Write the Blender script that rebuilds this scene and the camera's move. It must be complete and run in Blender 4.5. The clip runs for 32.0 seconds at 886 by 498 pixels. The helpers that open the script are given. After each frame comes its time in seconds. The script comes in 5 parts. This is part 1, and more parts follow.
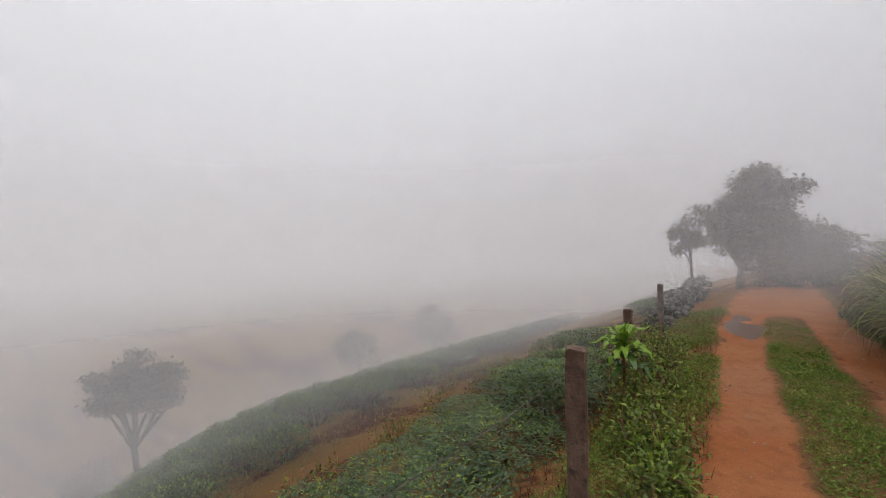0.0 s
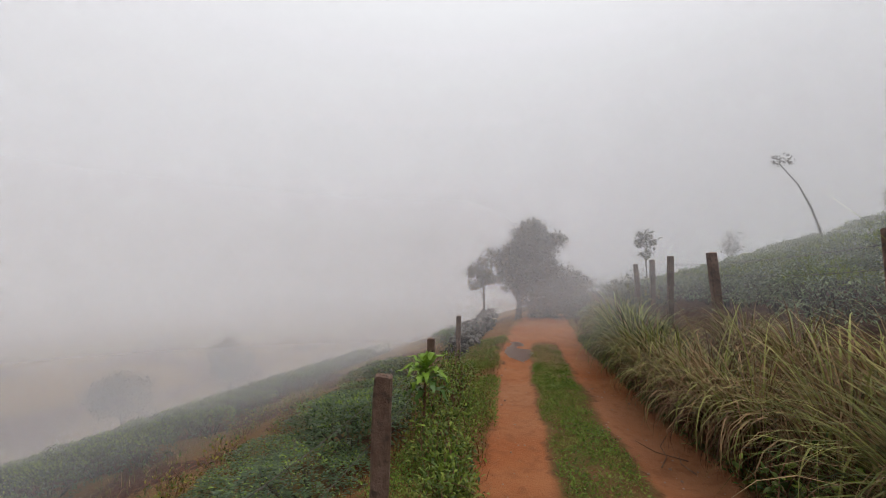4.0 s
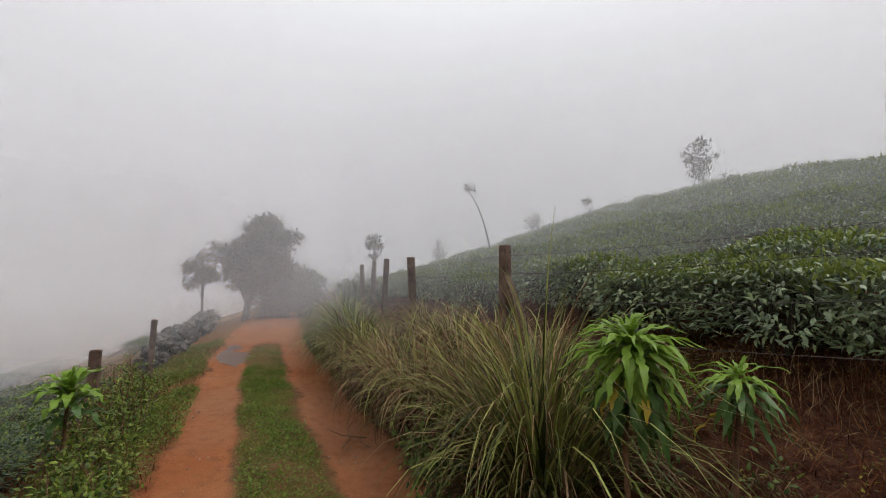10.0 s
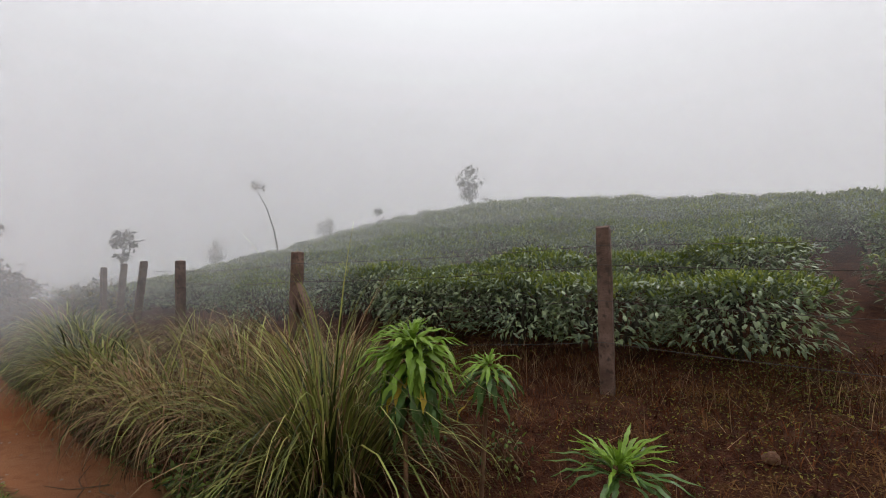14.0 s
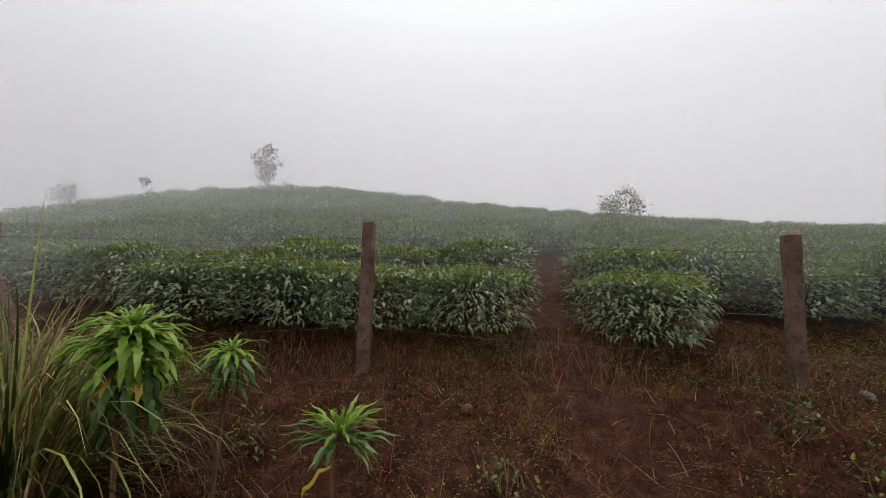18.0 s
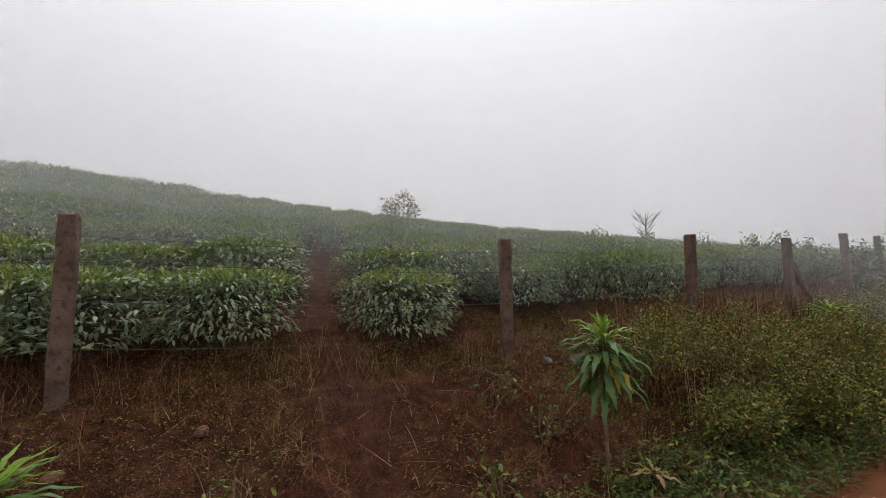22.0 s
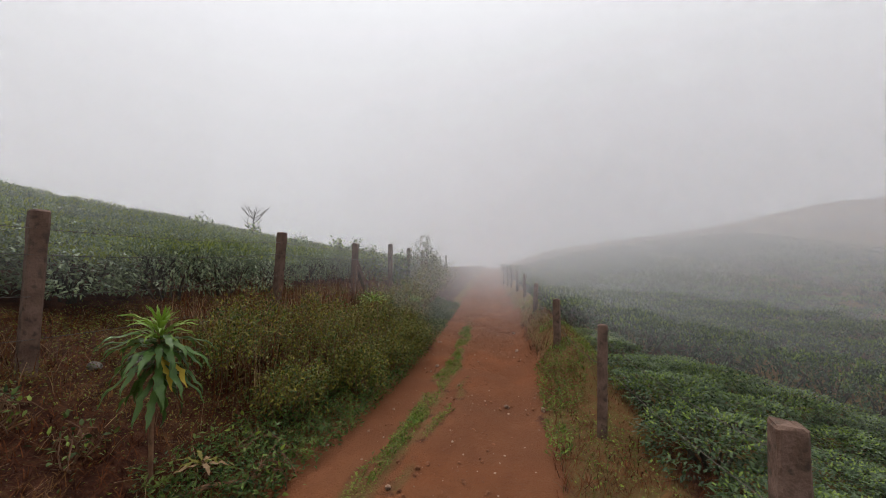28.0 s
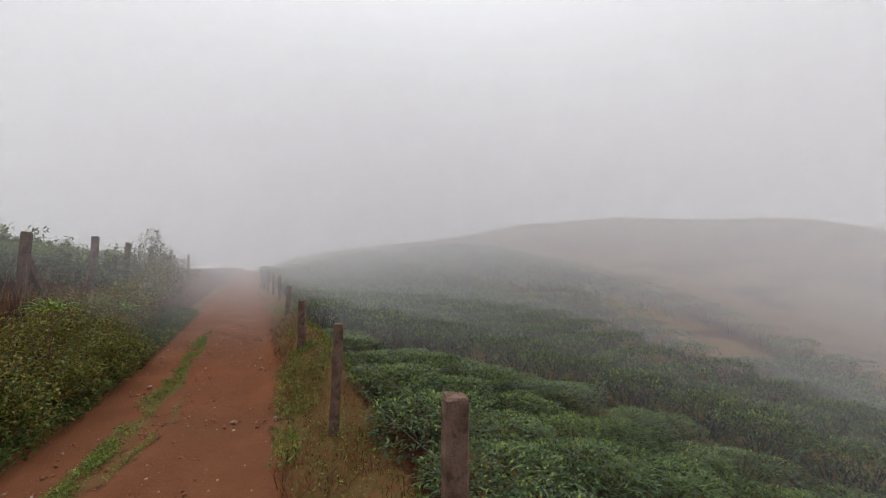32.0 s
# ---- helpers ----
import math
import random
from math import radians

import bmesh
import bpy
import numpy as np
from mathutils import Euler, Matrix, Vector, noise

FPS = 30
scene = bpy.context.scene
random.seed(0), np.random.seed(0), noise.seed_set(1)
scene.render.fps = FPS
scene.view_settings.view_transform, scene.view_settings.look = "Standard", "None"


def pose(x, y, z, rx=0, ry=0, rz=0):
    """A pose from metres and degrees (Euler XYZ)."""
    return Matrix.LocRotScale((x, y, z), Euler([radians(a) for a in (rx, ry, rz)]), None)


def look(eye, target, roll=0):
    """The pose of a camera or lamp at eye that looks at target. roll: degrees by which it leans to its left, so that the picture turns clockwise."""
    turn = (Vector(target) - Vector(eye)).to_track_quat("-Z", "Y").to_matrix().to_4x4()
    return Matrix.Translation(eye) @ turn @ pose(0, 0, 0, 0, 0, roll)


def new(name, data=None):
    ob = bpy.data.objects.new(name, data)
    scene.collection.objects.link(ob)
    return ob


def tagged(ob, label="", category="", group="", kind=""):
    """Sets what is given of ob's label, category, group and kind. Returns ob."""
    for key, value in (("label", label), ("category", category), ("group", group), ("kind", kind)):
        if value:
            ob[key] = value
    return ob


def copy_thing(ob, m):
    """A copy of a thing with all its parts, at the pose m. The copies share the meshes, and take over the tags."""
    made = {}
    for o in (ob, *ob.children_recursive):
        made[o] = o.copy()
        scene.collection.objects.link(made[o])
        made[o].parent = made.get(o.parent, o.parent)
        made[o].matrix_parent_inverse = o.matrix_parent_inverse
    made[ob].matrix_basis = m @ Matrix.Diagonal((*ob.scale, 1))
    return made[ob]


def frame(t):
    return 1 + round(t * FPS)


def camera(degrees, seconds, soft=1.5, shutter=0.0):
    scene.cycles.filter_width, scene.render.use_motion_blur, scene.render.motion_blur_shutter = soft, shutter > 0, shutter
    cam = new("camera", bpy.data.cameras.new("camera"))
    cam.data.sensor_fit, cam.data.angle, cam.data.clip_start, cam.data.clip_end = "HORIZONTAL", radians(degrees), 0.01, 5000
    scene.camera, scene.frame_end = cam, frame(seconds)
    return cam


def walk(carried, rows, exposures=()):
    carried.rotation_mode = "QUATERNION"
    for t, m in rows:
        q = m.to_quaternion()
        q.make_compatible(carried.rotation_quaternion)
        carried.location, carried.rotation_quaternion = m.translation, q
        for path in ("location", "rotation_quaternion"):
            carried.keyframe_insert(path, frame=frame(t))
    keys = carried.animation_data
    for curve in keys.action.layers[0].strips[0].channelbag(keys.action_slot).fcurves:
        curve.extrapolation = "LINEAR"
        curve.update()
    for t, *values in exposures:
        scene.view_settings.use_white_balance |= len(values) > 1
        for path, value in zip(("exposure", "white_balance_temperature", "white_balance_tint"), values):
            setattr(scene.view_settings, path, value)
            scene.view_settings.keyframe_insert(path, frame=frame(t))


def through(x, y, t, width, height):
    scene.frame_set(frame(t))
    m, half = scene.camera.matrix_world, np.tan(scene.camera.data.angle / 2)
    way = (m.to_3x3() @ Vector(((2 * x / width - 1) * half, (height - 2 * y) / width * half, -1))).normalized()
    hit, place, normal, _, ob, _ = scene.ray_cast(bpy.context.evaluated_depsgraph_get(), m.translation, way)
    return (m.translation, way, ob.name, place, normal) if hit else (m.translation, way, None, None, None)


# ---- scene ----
cam = camera(94.84, 32.0, soft=0.9)
# seconds, place, turn to the left from +y, tilt up, lean
PATH = [
    (0.0, -0.956, -0.268, 1.499, 122.44, 0.93, -1.45),
    (0.5, -0.943, -0.248, 1.501, 119.54, 1.84, -1.27),
    (1.0, -0.941, -0.246, 1.504, 116.42, 1.25, -0.97),
    (1.5, -0.886, -0.249, 1.509, 113.10, 0.46, -1.49),
    (2.0, -0.858, -0.252, 1.510, 110.06, 0.23, -1.57),
    (2.5, -0.845, -0.243, 1.506, 106.44, 0.47, -1.30),
    (3.0, -0.820, -0.217, 1.513, 102.35, 2.09, -0.76),
    (3.5, -0.796, -0.207, 1.520, 99.86, 3.81, -0.02),
    (5.5, -0.703, -0.180, 1.543, 87.72, 5.73, 1.73),
    (6.0, -0.699, -0.153, 1.546, 85.32, 5.63, 1.85),
    (6.5, -0.697, -0.109, 1.553, 82.27, 6.66, 1.38),
    (7.0, -0.683, -0.055, 1.555, 78.75, 6.39, 0.54),
    (7.5, -0.687, -0.016, 1.554, 75.75, 6.06, 0.22),
    (8.0, -0.692, 0.018, 1.553, 73.04, 5.82, 0.42),
    (8.5, -0.682, 0.052, 1.550, 70.42, 5.83, 0.60),
    (9.0, -0.660, 0.085, 1.546, 68.32, 6.23, 0.86),
    (9.5, -0.629, 0.136, 1.534, 65.27, 5.87, 1.12),
    (10.0, -0.606, 0.164, 1.535, 62.21, 5.24, 0.82),
    (10.5, -0.587, 0.132, 1.537, 58.09, 4.91, 0.53),
    (11.0, -0.592, 0.133, 1.540, 53.77, 4.52, 0.26),
    (11.5, -0.592, 0.113, 1.544, 49.98, 4.62, 0.26),
    (12.0, -0.587, 0.100, 1.547, 46.15, 5.13, 0.39),
    (12.5, -0.579, 0.090, 1.555, 42.73, 5.31, 0.48),
    (13.0, -0.565, 0.078, 1.562, 39.90, 6.01, 0.39),
    (13.5, -0.552, 0.068, 1.562, 36.83, 6.16, 0.09),
    (14.0, -0.532, 0.053, 1.567, 33.29, 6.13, 0.09),
    (14.5, -0.514, 0.039, 1.566, 29.47, 5.78, 0.42),
    (16.5, -0.340, -0.015, 1.525, 16.42, 4.70, 0.08),
    (17.0, -0.298, -0.015, 1.534, 12.98, 5.37, -0.23),
    (17.5, -0.201, -0.038, 1.547, 10.45, 4.90, 0.07),
    (18.0, -0.122, -0.011, 1.552, 6.83, 4.98, 1.11),
    (18.5, -0.053, -0.000, 1.560, 3.44, 4.56, 0.25),
    (19.0, 0.000, 0.000, 1.570, 0.00, 3.99, -0.03),
    (19.5, 0.054, -0.002, 1.566, -3.34, 4.18, -0.48),
    (20.0, 0.090, 0.002, 1.565, -6.73, 4.33, -1.06),
    (20.5, 0.122, -0.004, 1.567, -10.29, 4.74, -0.79),
    (21.0, 0.141, -0.007, 1.575, -13.77, 4.73, -0.59),
    (21.5, 0.182, -0.022, 1.574, -17.09, 4.71, -1.18),
    (22.0, 0.210, -0.042, 1.574, -21.27, 4.79, -1.05),
    (22.5, 0.225, -0.058, 1.577, -25.81, 4.59, -0.88),
    (23.0, 0.249, -0.071, 1.576, -29.73, 4.58, -0.84),
    (23.5, 0.256, -0.079, 1.579, -33.71, 4.36, -0.65),
    (24.0, 0.246, -0.141, 1.582, -37.59, 4.48, -0.54),
    (24.5, 0.273, -0.145, 1.582, -41.92, 4.32, -0.38),
    (25.0, 0.301, -0.196, 1.581, -46.59, 4.51, -1.23),
    (25.5, 0.318, -0.224, 1.575, -51.09, 4.66, -0.62),
    (26.0, 0.340, -0.241, 1.564, -56.11, 4.35, 0.01),
    (26.5, 0.359, -0.244, 1.566, -60.12, 4.19, 0.82),
    (28.5, 0.329, -0.330, 1.573, -75.95, 3.71, 1.03),
    (29.0, 0.354, -0.373, 1.575, -79.93, 3.91, 1.18),
    (29.5, 0.378, -0.410, 1.566, -83.84, 4.17, 0.87),
    (30.0, 0.398, -0.446, 1.561, -88.21, 3.97, 0.88),
    (30.5, 0.430, -0.493, 1.560, -92.22, 4.05, 1.11),
    (31.0, 0.435, -0.522, 1.553, -96.20, 4.52, 0.54),
    (31.5, 0.436, -0.541, 1.544, -99.73, 4.63, 0.39),
    (32.0, 0.440, -0.561, 1.538, -103.75, 4.71, 0.81),
]
walk(cam, [(t, pose(x, y, z, 90 + pitch, 0, yaw) @ pose(0, 0, 0, 0, 0, roll)) for t, x, y, z, yaw, pitch, roll in PATH],
     exposures=[(0.0, 0.82), (10.0, 0.82), (19.0, 0.94), (26.0, 0.92), (32.0, 0.88)])

# ---- world and light: a foggy, overcast morning ----
world = bpy.data.worlds.new("foggy_sky")
scene.world = world
world.use_nodes = True
wn, wl = world.node_tree.nodes, world.node_tree.links
wn.clear()
w_out = wn.new("ShaderNodeOutputWorld")
w_bg = wn.new("ShaderNodeBackground")
w_co = wn.new("ShaderNodeTexCoord")
w_sep = wn.new("ShaderNodeSeparateXYZ")
w_ramp = wn.new("ShaderNodeValToRGB")
w_map = wn.new("ShaderNodeMapRange")
w_map.inputs["From Min"].default_value, w_map.inputs["From Max"].default_value = -0.45, 1.0
wl.new(w_co.outputs["Generated"], w_sep.inputs[0])
wl.new(w_sep.outputs["Z"], w_map.inputs["Value"])
wl.new(w_map.outputs[0], w_ramp.inputs[0])
SKY = ((0.0, (0.255, 0.257, 0.272)), (0.24, (0.285, 0.288, 0.303)), (0.34, (0.35, 0.353, 0.37)), (0.46, (0.46, 0.462, 0.483)), (0.6, (0.51, 0.512, 0.532)), (0.75, (0.53, 0.532, 0.555)), (0.82, (0.6, 0.602, 0.62)), (0.9, (1.85, 1.85, 1.87)), (1.0, (3.8, 3.8, 3.84)))
for i, (p, c) in enumerate(SKY):
    e = w_ramp.color_ramp.elements[i] if i < 2 else w_ramp.color_ramp.elements.new(p)
    e.position, e.color = p, (*c, 1)
w_ramp.color_ramp.interpolation = "B_SPLINE"
w_sky = wn.new("ShaderNodeTexSky")
w_sky.sky_type, w_sky.sun_disc = "NISHITA", False
w_sky.sun_elevation, w_sky.sun_rotation = radians(55), radians(20)
w_hs = wn.new("ShaderNodeHueSaturation")
w_hs.inputs["Saturation"].default_value, w_hs.inputs["Value"].default_value = 0.1, 0.08
w_mix = wn.new("ShaderNodeMixRGB")
w_mix.inputs[0].default_value = 0.06
wl.new(w_sky.outputs[0], w_hs.inputs["Color"])
wl.new(w_ramp.outputs[0], w_mix.inputs[1])
wl.new(w_hs.outputs[0], w_mix.inputs[2])
wl.new(w_mix.outputs[0], w_bg.inputs[0])
w_bg.inputs[1].default_value = 1.0
wl.new(w_bg.outputs[0], w_out.inputs[0])

sun = new("sun", bpy.data.lights.new("sun", "SUN"))
sun.data.energy, sun.data.angle, sun.data.color = 0.8, radians(40), (1.0, 0.97, 0.93)
sun.matrix_world = look((2, 6, 12), (0, 0, 0))

# ---- materials ----


def material(name, build):
    m = bpy.data.materials.new(name)
    m.use_nodes = True
    t = m.node_tree
    t.nodes.clear()
    out = t.nodes.new("ShaderNodeOutputMaterial")
    t.links.new(build(t), out.inputs["Surface"])
    return m


def node(t, kind, **inputs):
    n = t.nodes.new(kind)
    for k, v in inputs.items():
        key = k.replace("_", " ")
        if isinstance(v, bpy.types.NodeSocket):
            t.links.new(v, n.inputs[key])
        else:
            n.inputs[key].default_value = v
    return n


def mix(t, f, a, b):
    n = t.nodes.new("ShaderNodeMixRGB")
    for i, v in enumerate((f, a, b)):
        if isinstance(v, bpy.types.NodeSocket):
            t.links.new(v, n.inputs[i])
        else:
            n.inputs[i].default_value = v if i == 0 else (*v, 1)
    return n.outputs[0]


def span(t, v, a, b, c=0.0, d=1.0):
    n = node(t, "ShaderNodeMapRange", Value=v, From_Min=a, From_Max=b, To_Min=c, To_Max=d)
    n.interpolation_type = "SMOOTHSTEP"
    return n.outputs[0]


def noise_at(t, scale, detail=4.0, rough=0.55):
    co = t.nodes.new("ShaderNodeTexCoord")
    n = node(t, "ShaderNodeTexNoise", Scale=scale, Detail=detail, Roughness=rough)
    t.links.new(co.outputs["Object"], n.inputs["Vector"])
    return n.outputs["Fac"]


def bump(t, height, strength=0.4, distance=0.02):
    return node(t, "ShaderNodeBump", Height=height, Strength=strength, Distance=distance).outputs[0]


def leaf_material(name, dark, light, tip, gloss=0.42, through=0.25, sheen=0.16):
    """Leaves: each one its own shade, veined by a fine noise, letting some light through."""
    def build(t):
        geo = t.nodes.new("ShaderNodeNewGeometry")
        col = mix(t, geo.outputs["Random Per Island"], dark, light)
        far = span(t, noise_at(t, 3.0), 0.5, 0.72)
        col = mix(t, far, col, tip)
        fine = noise_at(t, 90.0, 2.0)
        col = mix(t, span(t, fine, 0.35, 0.8, 0.0, 0.35), col, tuple(c * 0.6 for c in dark))
        p = node(t, "ShaderNodeBsdfPrincipled", Base_Color=col, Roughness=gloss, Specular_IOR_Level=sheen, Normal=bump(t, fine, 0.25, 0.004))
        tr = node(t, "ShaderNodeBsdfTranslucent", Color=col)
        return blend(t, through, p.outputs[0], tr.outputs[0])
    return material(name, build)


def blend(t, f, a, b):
    n = t.nodes.new("ShaderNodeMixShader")
    if isinstance(f, bpy.types.NodeSocket):
        t.links.new(f, n.inputs[0])
    else:
        n.inputs[0].default_value = f
    t.links.new(a, n.inputs[1])
    t.links.new(b, n.inputs[2])
    return n.outputs[0]


def surface(name, dark, light, scale, rough=0.85, bumpy=0.5, depth=0.02, stain=None, fine=None):
    """Bark, concrete, stone: two scales of tone and relief."""
    def build(t):
        big, small = noise_at(t, scale, 5.0), noise_at(t, fine or scale * 9, 5.0)
        col = mix(t, span(t, big, 0.3, 0.7), dark, light)
        col = mix(t, span(t, small, 0.45, 0.8, 0, 0.5), col, tuple(c * 0.55 for c in dark))
        info = t.nodes.new("ShaderNodeObjectInfo")
        col = mix(t, span(t, info.outputs["Random"], 0, 1, 0, 0.3), col, tuple(c * 0.6 for c in dark))
        if stain:
            col = mix(t, span(t, noise_at(t, scale * 2.3, 6.0), 0.52, 0.66, 0, 0.85), col, stain)
        return node(t, "ShaderNodeBsdfPrincipled", Base_Color=col, Roughness=rough, Specular_IOR_Level=0.2, Normal=bump(t, small, bumpy, depth)).outputs[0]
    return material(name, build)


def times(t, a, b):
    n = t.nodes.new("ShaderNodeMath")
    n.operation = "MULTIPLY"
    for i, v in enumerate((a, b)):
        if isinstance(v, bpy.types.NodeSocket):
            t.links.new(v, n.inputs[i])
        else:
            n.inputs[i].default_value = v
    return n.outputs[0]


def ground_build(t):
    at = t.nodes.new("ShaderNodeAttribute")
    at.attribute_name = "cover"
    sep = t.nodes.new("ShaderNodeSeparateColor")
    t.links.new(at.outputs["Color"], sep.inputs[0])
    n0, n1, n2, n3 = noise_at(t, 0.35, 4), noise_at(t, 1.1, 6), noise_at(t, 9.0, 6), noise_at(t, 70.0, 4)
    n4 = noise_at(t, 28.0, 6, 0.7)
    dirt = mix(t, span(t, n1, 0.35, 0.65), (0.25, 0.08, 0.027), (0.295, 0.112, 0.043))
    dirt = mix(t, span(t, n0, 0.4, 0.62, 0, 0.6), dirt, (0.24, 0.115, 0.062))
    dirt = mix(t, span(t, n2, 0.46, 0.68, 0, 0.45), dirt, (0.17, 0.06, 0.024))
    dirt = mix(t, span(t, n4, 0.55, 0.75, 0, 0.6), dirt, (0.33, 0.165, 0.08))
    dirt = mix(t, span(t, n3, 0.62, 0.75, 0, 0.6), dirt, (0.38, 0.24, 0.15))
    wet = t.nodes.new("ShaderNodeMath")
    wet.operation = "MULTIPLY"
    t.links.new(sep.outputs[2], wet.inputs[0])
    t.links.new(span(t, n1, 0.2, 0.6, 0.55, 1.0), wet.inputs[1])
    dirt = mix(t, wet.outputs[0], dirt, (0.098, 0.035, 0.0145))
    litter = mix(t, span(t, n2, 0.35, 0.7), (0.032, 0.011, 0.006), (0.075, 0.025, 0.013))
    litter = mix(t, span(t, n4, 0.5, 0.7, 0, 0.6), litter, (0.075, 0.028, 0.013))
    litter = mix(t, span(t, n3, 0.58, 0.72, 0, 0.6), litter, (0.1, 0.055, 0.027))
    green = mix(t, span(t, n2, 0.35, 0.65), (0.125, 0.06, 0.024), (0.1, 0.078, 0.024))
    green = mix(t, span(t, n4, 0.45, 0.7, 0, 0.7), green, (0.13, 0.052, 0.022))
    jag = node(t, "ShaderNodeMath")
    jag.operation = "MULTIPLY_ADD"
    t.links.new(n2, jag.inputs[0])
    jag.inputs[1].default_value = 0.9
    jag.inputs[2].default_value = -0.45
    def edge(s, lo=0.25, hi=0.75):
        a = t.nodes.new("ShaderNodeMath")
        t.links.new(s, a.inputs[0])
        t.links.new(jag.outputs[0], a.inputs[1])
        return span(t, a.outputs[0], lo, hi)
    col = mix(t, edge(sep.outputs[1], 0.02, 0.4), litter, green)
    col = mix(t, edge(sep.outputs[0]), col, dirt)
    h = node(t, "ShaderNodeMath")
    h.operation = "MULTIPLY_ADD"
    t.links.new(n3, h.inputs[0])
    h.inputs[1].default_value = 0.8
    t.links.new(times(t, n2, 0.28), h.inputs[2])
    return node(t, "ShaderNodeBsdfPrincipled", Base_Color=col, Roughness=0.85, Specular_IOR_Level=0.12, Normal=bump(t, h.outputs[0], 0.8, 0.06)).outputs[0]


M_GROUND = material("earth", ground_build)
M_TEA = leaf_material("tea_leaf", (0.062, 0.095, 0.055), (0.24, 0.29, 0.15), (0.21, 0.27, 0.1), 0.36, 0.25, 0.45)
M_TEAFINE = leaf_material("fine_tea_leaf", (0.014, 0.028, 0.012), (0.06, 0.095, 0.034), (0.08, 0.115, 0.035), 0.38, 0.15, 0.22)
M_TEATIP = leaf_material("tea_shoot", (0.11, 0.15, 0.03), (0.27, 0.3, 0.065), (0.23, 0.28, 0.06), 0.45, 0.25)
M_SOFTTIP = leaf_material("tea_top_leaf", (0.07, 0.115, 0.024), (0.23, 0.29, 0.065), (0.2, 0.25, 0.05), 0.45, 0.25, 0.12)
M_TEACORE = surface("tea_twig", (0.04, 0.036, 0.028), (0.08, 0.066, 0.05), 8.0)
M_POST = surface("weathered_concrete", (0.085, 0.05, 0.036), (0.17, 0.11, 0.085), 7.0, 0.9, 0.6, 0.015, (0.05, 0.035, 0.026))
M_WIRE = surface("rusty_wire", (0.05, 0.04, 0.035), (0.1, 0.08, 0.07), 20.0, 0.6)
M_STONE = surface("field_stone", (0.04, 0.035, 0.03), (0.2, 0.18, 0.165), 6.0, 0.9, 0.8, 0.03, (0.035, 0.038, 0.022))
M_PEBBLE = surface("pebble", (0.16, 0.09, 0.06), (0.36, 0.26, 0.2), 20.0, 0.8)
M_CLOD = surface("clod", (0.11, 0.042, 0.02), (0.23, 0.1, 0.052), 20.0, 0.9)
M_BARK = surface("bark", (0.05, 0.04, 0.034), (0.12, 0.1, 0.085), 9.0, 0.9, 0.9, 0.03)
M_TWIG = surface("dry_stem", (0.1, 0.05, 0.03), (0.2, 0.11, 0.06), 9.0)
M_PALEBLADE = leaf_material("pale_blade", (0.15, 0.18, 0.04), (0.36, 0.36, 0.11), (0.38, 0.3, 0.12), 0.45, 0.3)
M_TREELEAF = leaf_material("tree_leaf", (0.035, 0.036, 0.018), (0.11, 0.085, 0.045), (0.12, 0.08, 0.045), 0.6, 0.35)
M_DARKLEAF = leaf_material("dense_leaf", (0.03, 0.038, 0.022), (0.085, 0.085, 0.05), (0.09, 0.08, 0.05), 0.6, 0.35)
M_GRASS = leaf_material("tussock_blade", (0.01, 0.016, 0.005), (0.15, 0.165, 0.035), (0.17, 0.145, 0.045), 0.45, 0.3)
M_OLIVE = leaf_material("olive_blade", (0.026, 0.026, 0.01), (0.23, 0.205, 0.068), (0.22, 0.145, 0.065), 0.5, 0.3)
# dead red-brown blades, coloured darker to paint in the shade inside a tussock
M_DEADBLADE = leaf_material("dead_blade", (0.03, 0.013, 0.008), (0.11, 0.048, 0.027), (0.08, 0.04, 0.024), 0.7, 0.25, 0.05)
M_STRAW = leaf_material("straw_blade", (0.05, 0.022, 0.013), (0.38, 0.25, 0.13), (0.17, 0.075, 0.045), 0.6, 0.25)
M_REDLITTER = leaf_material("dead_fern", (0.024, 0.009, 0.006), (0.145, 0.048, 0.018), (0.19, 0.1, 0.036), 0.7, 0.2, 0.05)
M_HERB = leaf_material("herb_leaf", (0.018, 0.036, 0.01), (0.1, 0.145, 0.03), (0.14, 0.17, 0.036), 0.45, 0.25)
M_TURF = leaf_material("turf_leaf", (0.045, 0.066, 0.013), (0.2, 0.26, 0.038), (0.21, 0.2, 0.05), 0.5, 0.25)
M_CLOVER = leaf_material("clover_leaf", (0.04, 0.075, 0.014), (0.165, 0.235, 0.036), (0.18, 0.22, 0.042), 0.45, 0.25)
M_SHRUB = leaf_material("shrub_leaf", (0.04, 0.042, 0.01), (0.23, 0.2, 0.028), (0.17, 0.085, 0.03), 0.5, 0.25)
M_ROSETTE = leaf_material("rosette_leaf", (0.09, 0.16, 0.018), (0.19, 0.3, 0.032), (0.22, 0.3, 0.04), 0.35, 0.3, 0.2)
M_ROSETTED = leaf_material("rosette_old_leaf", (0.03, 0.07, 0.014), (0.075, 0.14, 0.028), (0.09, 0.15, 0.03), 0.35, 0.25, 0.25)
M_YELLOW = leaf_material("yellowed_leaf", (0.4, 0.28, 0.03), (0.55, 0.42, 0.06), (0.35, 0.18, 0.03), 0.5, 0.3)
M_WATER = material("muddy_water", lambda t: node(t, "ShaderNodeBsdfPrincipled", Base_Color=(0.09, 0.05, 0.035, 1), Roughness=0.3, Specular_IOR_Level=0.3).outputs[0])


def value_of(t, name):
    at = t.nodes.new("ShaderNodeAttribute")
    at.attribute_name = name
    return at.outputs["Fac"]


